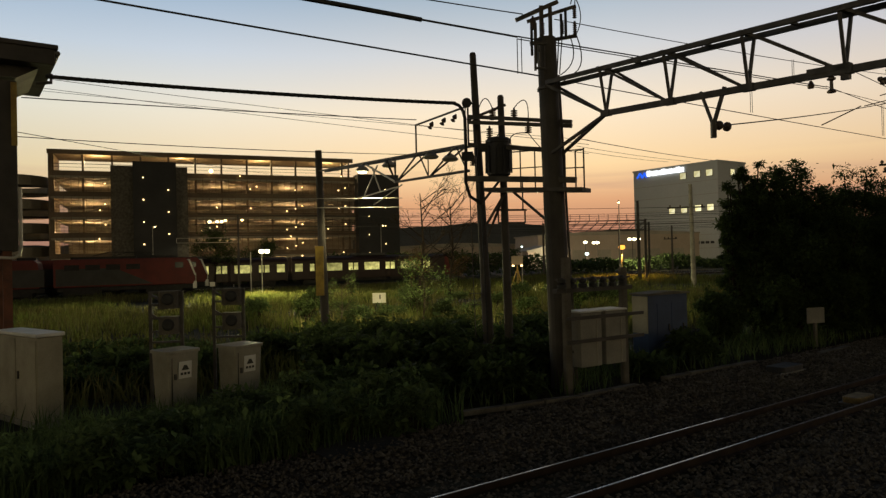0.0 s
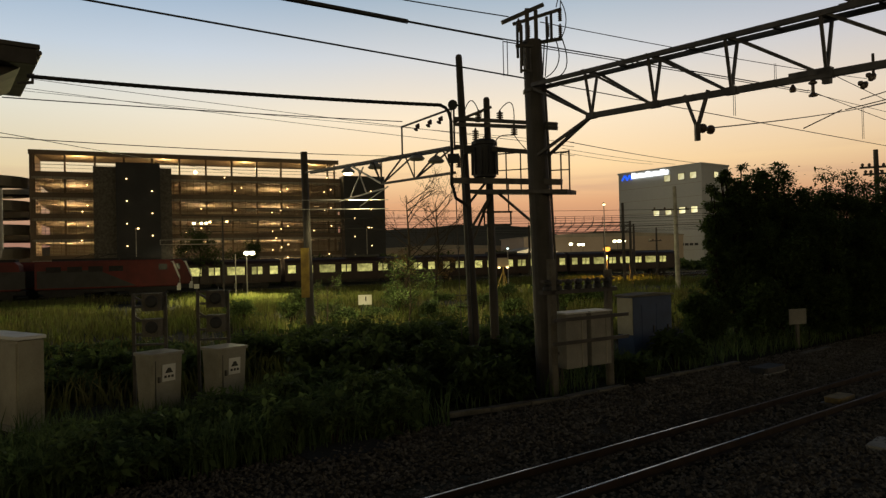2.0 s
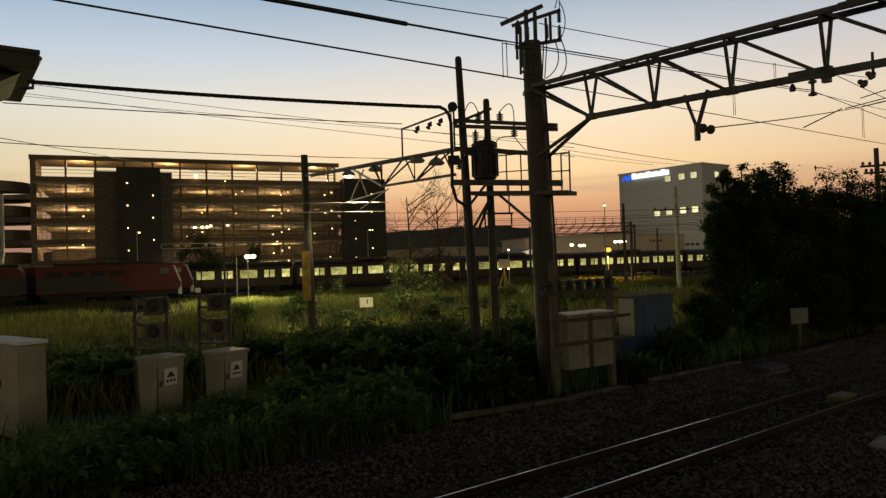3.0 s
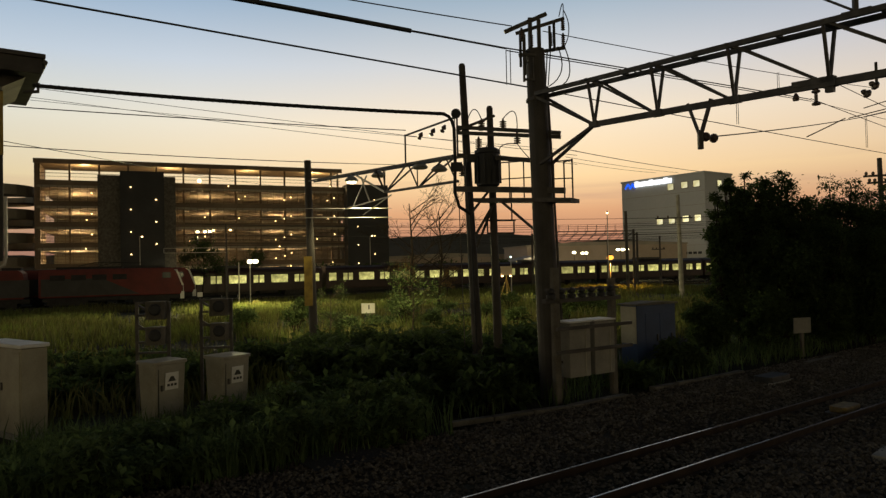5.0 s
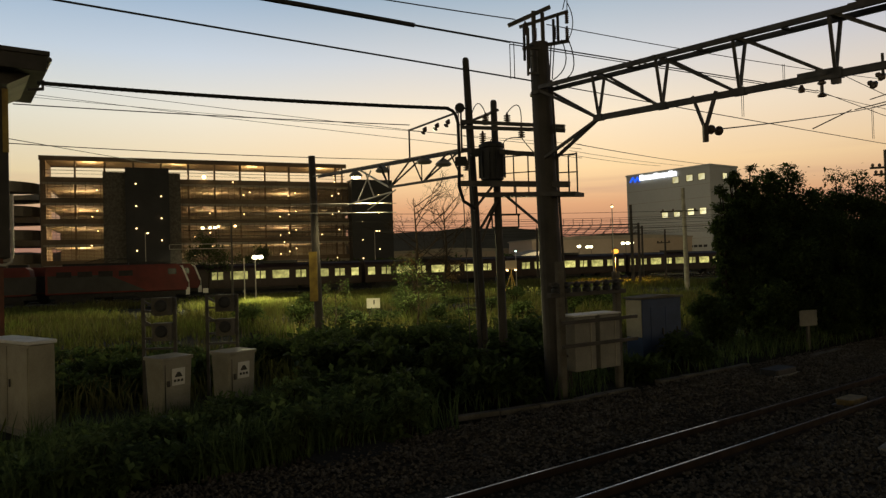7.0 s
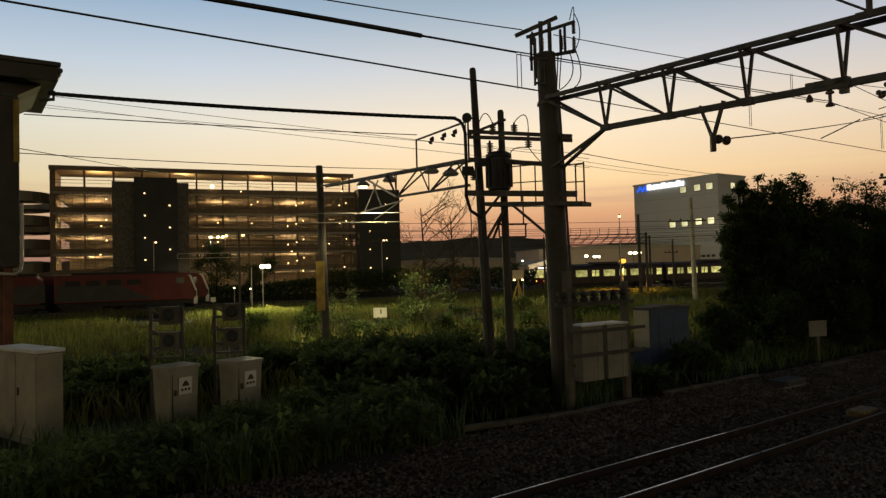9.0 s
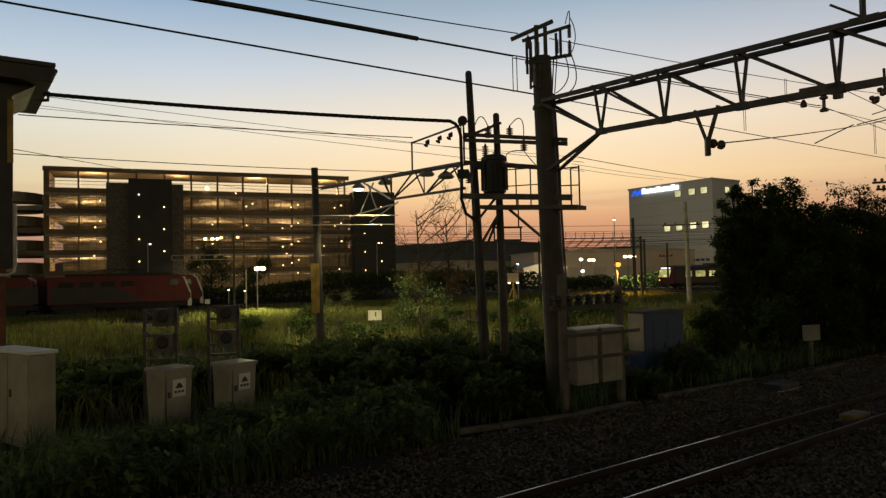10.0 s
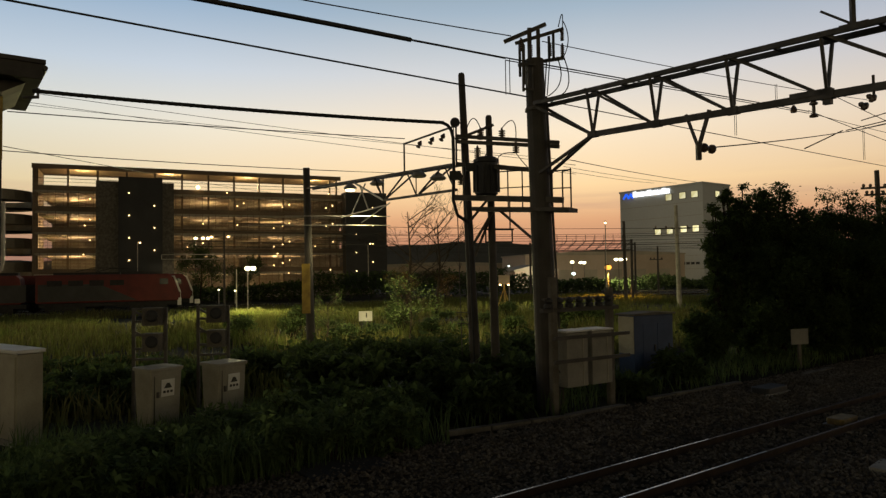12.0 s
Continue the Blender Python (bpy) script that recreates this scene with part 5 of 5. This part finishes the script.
# ---- raised signal cabin at the edge of the view ----
def signal_cabin():
    m = Matrix.Translation((-10.96, 17.0, 0)) @ TURN
    t = thing("signal_cabin", "dark raised signal cabin with a deep flat roof on rusty posts", "signal cabin", m=m)
    w, d = 3.4, 3.0
    part("wall", Build().box((-w / 2, d / 2, 5.75), (w, d, 4.3)), "mast", t, "dark clad wall", bevel=0.03)
    part("roof", Build().box((-w / 2 + 0.32, d / 2, 8.49), (w + 1.0, d + 1.0, 0.4)).box((-w / 2 + 0.34, d / 2, 8.74), (w + 1.1, d + 1.1, 0.12)), "mast", t, "deep overhanging flat roof", bevel=0.02)
    part("soffit", Build().extrude([(-w, 7.98), (0.0, 7.98), (0.5, 8.29), (-w, 8.29)], d, pose(0, d / 2, 0)), "mast", t)
    part("gutter", Build().rod((0.88, -0.5, 8.6), (0.88, d + 0.5, 8.6), 0.06, n=10), "steel", t)
    part("downpipe", Build().line([(0.74, -0.3, 8.1), (0.74, -0.3, 7.88), (0.4, -0.3, 7.82)], 0.045, 8), "steel", t)
    # the wall's lamplit edge is coloured in as a yellow strip
    part("corner_strip", Build().box((-0.06, -0.02, 7.05), (0.13, 0.05, 1.6)), "yellow", t, "yellow strip standing for lamplight on the wall's edge")
    part("window_band", Build().box((-1.9, -0.02, 6.3), (2.2, 0.06, 1.1)), "glassdark", t, "dark window band")
    part("drain_pipe", Build().line([(0.04, -0.06, 5.2), (0.04, -0.06, 3.7), (0.0, -0.06, 3.5), (-0.12, -0.06, 3.42), (-0.5, -0.06, 3.45)], 0.04, 8), "lightsteel", t, "pale bent drain pipe")
    for x in (-0.25, -w + 0.25):
        for y in (0.2, d - 0.2):
            part("post", Build().box((x, y, 1.75), (0.2, 0.2, 3.7)), "rust", t, "rust-red steel post")


signal_cabin()


# ---- yard poles and lamps ----
def yard_pole(at, h, r, arm, label, lean=0.0, material="mast"):
    t = thing("yard_pole", label, "utility pole", "yard poles", m=Matrix.Translation(at))
    part("shaft", Build().rod((0, 0, -0.1), (lean, 0, h), r, r * 0.72, 12), material, t)
    for k, (w, z) in enumerate(arm):
        part("crossarm", Build().bar((lean - w, 0.1, z), (lean + w * 0.6, -0.1, z + 0.03), 0.12), "steel", t)
        for x in (-0.9, -0.45, 0.5):
            part("insulator", Build().turned((lean + w * x, 0, z + 0.06), [(0.04, 0), (0.09, 0.04), (0.09, 0.14), (0.03, 0.2)], 8), "porcelain", t)
    return t


yard_pole((20.86, 60, 0), 8.95, 0.22, [(2.0, 6.9)], "weathered concrete pole with a crossarm beyond the bushes", -0.12, "concrete")
yard_pole((20.2, 75, 0), 8.7, 0.2, [], "dark catenary pole beside the main line", -0.05)
yard_pole((27.3, 86, 0), 6.3, 0.14, [(1.0, 4.6)], "thin dark pole beside the main line", 0)
yard_pole((25.85, 40, 0), 8.95, 0.18, [(0.9, 7.9), (0.7, 7.5)], "dark utility pole with short crossarms above the thicket", -0.1)
bracket = yard_pole((-21.0, 66, 0), 7.6, 0.12, [], "thin dark pole with a pale cantilever bracket near the locomotive", 0)
for z in (5.45, 5.0):
    part("cantilever_rod", Build().rod((-6.0, -0.1, z + 0.02), (0.0, -0.1, z - 0.04), 0.03), "lightsteel", bracket, "pale steel cantilever rod")
part("cantilever_tie", Build().rod((-3.6, -0.1, 5.45), (-3.6, -0.1, 5.0), 0.03).rod((-6.0, -0.1, 5.46), (-6.0, -0.1, 5.02), 0.03), "lightsteel", bracket)
yard_pole((34.5, 86, 0), 6.0, 0.2, [], "dark pole beside the warehouse", 0)
yard_pole((4.3, 58, 0), 5.3, 0.1, [], "thin dark pole in the meadow", 0)
yard_pole((18.3, 76, 0), 5.6, 0.1, [], "thin dark pole near the orange lamp", 0)


def tall_lamp(at, h, heads, glow, label, watts=0.0, colour=(1, 0.85, 0.5), pole="lightsteel", r=0.06, size=0.22, aim=None):
    t = thing("yard_lamp_post", label, "lamp post", "yard lamps", m=Matrix.Translation(at))
    part("post", Build().rod((0, 0, -0.1), (0, 0, h), r, r * 0.7, 10), pole, t)
    for x in heads:
        if abs(x) > 0.05:
            part("arm", Build().bar((0, 0, h - 0.1), (x, 0, h), 0.05), pole, t)
        hd = part("head", Build().turned((x, 0, h), [(size * 0.55, -0.02), (size * 0.6, 0.03), (size * 0.3, 0.14)], 10), "steel", t)
        part("lens", Build().turned((x, -0.02, h - 0.02), [(size * 0.3, -size * 1.15), (size * 0.75, -size * 0.95), (size * 0.9, -size * 0.5), (size * 0.7, -size * 0.1), (size * 0.3, 0.0)], 12), glow, hd, "glowing lens")
    if watts:
        at_head = Vector(at) + Vector((0, -0.3, h - size * 1.6 - 0.25))
        if aim:
            at_head += (Vector(aim) - at_head).normalized() * 1.2
        lamp("lamp_light", at_head, watts, colour, 0.15, True, aim)
    return t


tall_lamp((-17.6, 62, 0), 4.15, (0.0, 0.5), "bulbwhite", "bright yellowish twin yard lamp on a thin post", 12000, (1.0, 0.9, 0.42), size=0.3, aim=(-13, 52, 0))
tall_lamp((-18.5, 61.6, 0), 3.9, (), "bulbwhite", "thin pale post beside the yard lamp")
tall_lamp((-36.0, 100, 0), 9.1, (0.0, 1.8, 1.1), "bulbwhite", "tall cluster floodlight in front of the car park", 500, (1.0, 0.9, 0.55), "steel", size=0.27)
tall_lamp((-34.0, 101, 0), 9.3, (0.0, 2.5), "bulb", "tall floodlight mast with lattice bracing", 0, (1.0, 0.9, 0.55), "steel", size=0.25)
tall_lamp((19.6, 80.3, 0), 3.95, (0.0,), "bulborange", "orange sodium lamp by the line", 4000, (1.0, 0.5, 0.1), "steel", size=0.46)
tall_lamp((28.6, 110, 0), 5.3, (-0.45, 0.3, 1.0), "bulbwhite", "cluster of warm white floodlights by the warehouse", 9000, (1.0, 0.86, 0.55), "steel", size=0.36, aim=(58, 185, 6))
tall_lamp((24.9, 130, 0), 5.3, (0.0,), "bulbwhite", "white yard lamp far across the line", 9000, (1.0, 0.88, 0.6), "steel", size=0.42, aim=(36, 182, 2))
tall_lamp((27.2, 130, 0), 5.15, (0.0, -0.7), "bulbwhite", "white yard lamp far across the line", 0, (1.0, 0.92, 0.65), "steel", size=0.4)
tall_lamp((23.6, 122, 0), 3.1, (0.0,), "bulbcool", "cool white lamp low by the depot", 0, size=0.4)
tall_lamp((-44.5, 100, 0), 8.5, (0.35,), "bulb", "slim street lamp before the dark stair core", 0, size=0.16)
tall_lamp((-11.8, 110, 0), 8.3, (0.35,), "bulb", "slim street lamp before the dark stair core", 0, size=0.16)
tall_lamp((6.9, 70, 0), 4.0, (0.0,), "bulbcool", "small pale lamp on a tripod post in the meadow", 2500, (1.0, 0.88, 0.45), size=0.12, aim=(7.5, 54, 0))

# out of view: added where the lit grass implies a lamp
tall_lamp((-27, 31, 0), 7.0, (0.0,), "bulbwhite", "yard lamp out of view, added to light the left meadow", 1300, (1.0, 0.84, 0.42), size=0.3, aim=(-15, 38, 0))


for x, y, h in ((-27.4, 84, 1.75), (-25.4, 84, 1.6)):
    tall_lamp((x, y, 0), h, (0.0,), "bulbwhite", "small low lamp behind the locomotives", 0, size=0.13)
tall_lamp((11.3, 70, 0), 7.0, (0.0,), "bulb", "slim lamp post beside the far tracks", 0, size=0.15)
tall_lamp((16.9, 70, 0), 8.3, (0.0,), "bulb", "slim lamp post beside the far tracks", 0, size=0.15)


def tripod_mast():
    t = thing("tripod_signal", "yellow tripod signal post in the meadow with small lamps", "signal post", m=Matrix.Translation((5.3, 58, -0.1)))
    for x, y in ((-0.7, 0.2), (0.55, 0.25), (0.1, -0.5)):
        part("leg", Build().rod((x, y, 0), (0, 0, 2.1), 0.05), "yellow", t)
    part("post", Build().rod((0, 0, 0.0), (0, 0, 3.0), 0.05), "yellow", t)
    part("sign_box", Build().box((0, 0, 2.75), (0.95, 0.2, 0.75)), "shed", t, bevel=0.02)
    for x in (-0.35, 0.35):
        part("lamp_lens", Build().turned((x, -0.12, 2.3), [(0.09, -0.05), (0.1, 0.05)], 8), "bulb", t)


tripod_mast()


def road():
    b = Build()
    pts = [(-34, 57), (-22, 57.5), (-13, 54), (-7.5, 50)]
    for i, (x, y) in enumerate(pts):
        b.v += [(x, y, 0.0), (x + 0.5, y + 4.2, 0.0)]
        if i:
            b.f.append((2 * i - 2, 2 * i, 2 * i + 1, 2 * i - 1))
    tagged(part("service_road", b, "asphalt"), "narrow grey service road crossing the meadow", "road", kind="structure")


road()


def far_gantries():
    """Light lattice gantries over the far tracks."""
    for x0, x1, y, z in ((10.5, 21.5, 74, 6.6), (12.0, 27.0, 92, 7.0)):
        t = thing("far_gantry", "light lattice gantry over the far tracks", "gantry", "far gantries")
        n = 10
        part("chord", Build().bar((x0, y, z), (x1, y + 3, z), 0.1), "steel", t)
        part("chord", Build().bar((x0, y, z - 1.0), (x1, y + 3, z - 1.0), 0.1), "steel", t)
        for i in range(n):
            a, c = i / n, (i + 1) / n
            pa, pc = Vector((x0 + (x1 - x0) * a, y + 3 * a, z - 1.0)), Vector((x0 + (x1 - x0) * c, y + 3 * c, z))
            part("lattice", Build().bar(pa, (pc.x, pc.y, z), 0.06).bar((pa.x, pa.y, z), (pa.x, pa.y, z + 0.7), 0.05), "steel", t)
        for x, yy in ((x0, y), (x1, y + 3)):
            part("leg", Build().rod((x, yy, -0.1), (x, yy, z + 0.2), 0.16, 0.13, 10), "mast", t)


far_gantries()


# ---- trains ----
def carriage(m, end=0):
    """A four-door commuter carriage, lit inside; end=1 or -1 adds a driving cab at that end. Its own x runs along the track."""
    t = thing("train_carriage", "dark red-brown commuter carriage with brightly lit windows, running", "train carriage", "moving train", m=m)
    L, W = 19.5, 2.85
    outline = [(-W / 2, 1.0), (W / 2, 1.0), (W / 2, 3.2), (W / 2 - 0.25, 3.5), (W / 2 - 0.8, 3.68), (-W / 2 + 0.8, 3.68), (-W / 2 + 0.25, 3.5), (-W / 2, 3.2)]
    q = Matrix.Rotation(math.pi / 2, 4, "Z")
    part("body", Build().extrude(outline, L, q), "carside", t, "dull red-brown painted body shell", bevel=0.04)
    part("roof", Build().box((0, 0, 3.71), (L - 0.4, W - 1.7, 0.08)).box((0, 0, 3.86), (4.2, 1.8, 0.28), ch=0.2), "carroof", t, "grey roof with cooling unit")
    part("underframe", Build().box((-2, 0, 0.72), (8, 2.3, 0.5)).box((3.5, 0, 0.75), (2, 2.2, 0.45)), "under", t)
    wheel = Build().turned((0, 0, 0), [(0.43, -0.06), (0.46, -0.05), (0.43, 0.06), (0.2, 0.07)], 14, Matrix.Rotation(math.pi / 2, 4, "X")).mesh("wheel", "under")
    for bx in (-6.9, 6.9):
        bg = part("bogie", Build().box((bx, 0, 0.6), (2.9, 2.2, 0.3)).box((bx, 1.05, 0.5), (3, 0.15, 0.35)).box((bx, -1.05, 0.5), (3, 0.15, 0.35)), "under", t)
        for wx in (-1.05, 1.05):
            for wy in (-0.56, 0.56):
                part("wheel", wheel, "under", bg).location = (bx + wx, wy, 0.46)
    wide = Build().box((0, 0, 0), (1.9, 0.06, 0.92)).mesh("window", "trainlight")
    narrow = Build().box((0, 0, 0), (0.52, 0.06, 0.85)).mesh("window", "trainlight")
    leaf = Build().box((0, 0, 0), (0.64, 0.05, 1.85)).mesh("door", "carside")
    for y in (-W / 2 - 0.01, W / 2 + 0.01):
        for k in range(4):
            x = -7.05 + k * 4.7
            for s in (-0.33, 0.33):
                dr = part("door", leaf, "carside", t)
                dr.location = (x + s, y, 2.05)
                part("door_window", narrow, "trainlight", dr).location = (0, 0.012 if y > 0 else -0.012, 0.36)
        for k in range(3):
            x = -4.7 + k * 4.7
            part("window", wide, "trainlight", t).location = (x, y, 2.42)
        for s in (-1, 1):
            if s != end:
                w = part("window", narrow, "trainlight", t)
                w.location, w.scale = (s * 8.95, y, 2.42), (1.7, 1, 1.08)
    if end:
        x = end * (L / 2)
        cab = part("cab", Build().extrude([(0, 1.0), (end * 0.75, 1.0), (end * 0.8, 1.9), (end * 0.45, 3.2), (0, 3.6)], W - 0.1, Matrix.Translation((x, 0, 0))), "red", t, "red sloping cab front")
        part("windscreen", Build().extrude([(end * 0.79, 2.02), (end * 0.84, 2.02), (end * 0.52, 3.1), (end * 0.47, 3.1)], W - 0.5, Matrix.Translation((x, 0, 0))), "trainlight" if end < 0 else "glassdark", cab, "cab windscreen lit from inside" if end < 0 else "dark cab windscreen")
        part("destination_panel", Build().box((x + end * 0.42, 0, 3.34), (0.3, 1.7, 0.22)), "sign", cab, "lit destination panel")
        for y in (-1.0, 1.0):
            part("tail_lamp", Build().turned((x + end * 0.8, y, 1.55), [(0.1, -0.04), (0.1, 0.04), (0.04, 0.06)], 10, Matrix.Rotation(math.pi / 2, 4, "Y")), "bulborange" if end < 0 else "bulbwhite", cab)
    # the body sits low on its bogies
    for c in t.children:
        if not c.name.startswith(("bogie", "underframe")):
            c.location.z -= 0.2
    return t


def locomotive(m, label):
    """Twin-section red electric locomotive with dark grey lower sides."""
    t = thing("locomotive", label, "locomotive", "parked locomotives", m=m)
    for k, x0 in ((1, 0.0), (-1, -12.6)):
        sec = x0 - 6.0
        nose = 0.9 if k > 0 else 0.0
        prof = [(-6.1, 1.05), (5.4 + nose * 0.45, 1.05), (5.5 + nose * 0.6, 1.7), (5.4 + nose * 0.5, 2.5), (5.3, 3.35), (5.0, 3.62), (-6.1, 3.62)]
        body = part("body", Build().extrude(prof, 2.8, Matrix.Translation((sec, 0, 0))), "red", t, "red painted locomotive body", bevel=0.06)
        grey = [(-5.9, 1.2), (-5.9, 2.75), (-1.0, 2.75), (2.2, 1.2)] if k > 0 else [(-5.9, 1.2), (-5.9, 2.75), (5.8, 2.75), (5.8, 1.2)]
        for y in (-1.41, 1.41):
            part("side_panel", Build().extrude(grey, 0.02, Matrix.Translation((sec, y, 0))), "locogrey", body, "dark grey side panel")
        for i in range(4):
            part("louvre", Build().box((sec - 4.6 + i * 1.7, -1.43, 2.85), (1.2, 0.03, 0.5)), "under", body)
        part("roof_gear", Build().box((sec - 2, 0, 3.72), (5.5, 1.8, 0.22)).box((sec + 2.2, 0, 3.75), (1.6, 1.4, 0.3)).line([(sec - 3, 0, 3.9), (sec - 1.6, 0, 4.25), (sec + 1.2, 0, 4.2)], 0.03), "under", t, "roof equipment and insulators")
        for bx in (-3.8, 3.2):
            bg = part("bogie", Build().box((sec + bx, 0, 0.62), (3.2, 2.4, 0.55)), "under", t)
            for wx in (-1.1, 1.1):
                for wy in (-0.58, 0.58):
                    part("wheel", Build().turned((sec + bx + wx, wy, 0.55), [(0.5, -0.06), (0.55, -0.05), (0.5, 0.06)], 14, Matrix.Rotation(math.pi / 2, 4, "X")), "under", bg)
        part("fuel_skirt", Build().box((sec, 0, 0.85), (11.6, 2.5, 0.35)), "under", t)
        if k > 0:
            cab = part("cab_front", Build().extrude([(5.32, 2.42), (5.98, 2.42), (5.42, 3.3), (5.25, 3.3)], 2.3, Matrix.Translation((sec, 0, 0))), "glassdark", body, "dark raked windscreen")
            part("pillar", Build().bar((sec + 6.0, -1.36, 1.9), (sec + 5.45, -1.36, 3.4), 0.16, 0.16).bar((sec + 5.45, -1.36, 3.38), (sec + 5.4, 1.36, 3.38), 0.1), "white", cab, "white front frame stripe")
            part("side_window", Build().box((sec + 4.55, -1.42, 2.9), (0.75, 0.04, 0.55)), "glassdark", body)
            part("headlight", Build().turned((sec + 5.98, -0.9, 1.75), [(0.12, 0), (0.12, 0.06), (0.05, 0.08)], 10, Matrix.Rotation(math.pi / 2, 4, "Y")), "lightsteel", body)
            part("step_rail", Build().box((sec + 5.95, -1.2, 0.95), (0.35, 0.3, 0.7)).rod((sec + 6.05, -1.3, 0.6), (sec + 6.05, -1.3, 2.0), 0.03), "white", t, "white corner steps and handrail")
            part("buffer_beam", Build().box((sec + 5.9, 0, 0.85), (0.3, 2.5, 0.35)), "under", t)
    return t


loco = locomotive(pose(-25.85, 67.31, 0, 0, 0, 24), "red electric locomotive with dark grey lower sides, parked in grass")
copy_thing(loco, pose(-26.5, 72.27, 0, 0, 0, 24))
cars = [carriage(Matrix.Identity(4), 1 if i == 0 else (-1 if i == 8 else 0)) for i in range(9)]


def train_pose(front, i):
    s = front - 10 - i * 20.0
    return Matrix.Translation((-22 + F[0] * s, 80 + F[1] * s, -0.07)) @ Matrix.Rotation(FAR, 4, "Z")


def motions():
    for i, c in enumerate(cars):
        walk(c, [(t, train_pose(s, i)) for t, s in ((0.0, 22.3), (1.0, 42.4), (2.0, 63.2), (4.0, 106.0), (6.0, 149.7), (8.0, 194.6), (8.8, 212.9), (9.5, 228.9), (10.3, 246.9), (12.0, 285.0))])


motions()
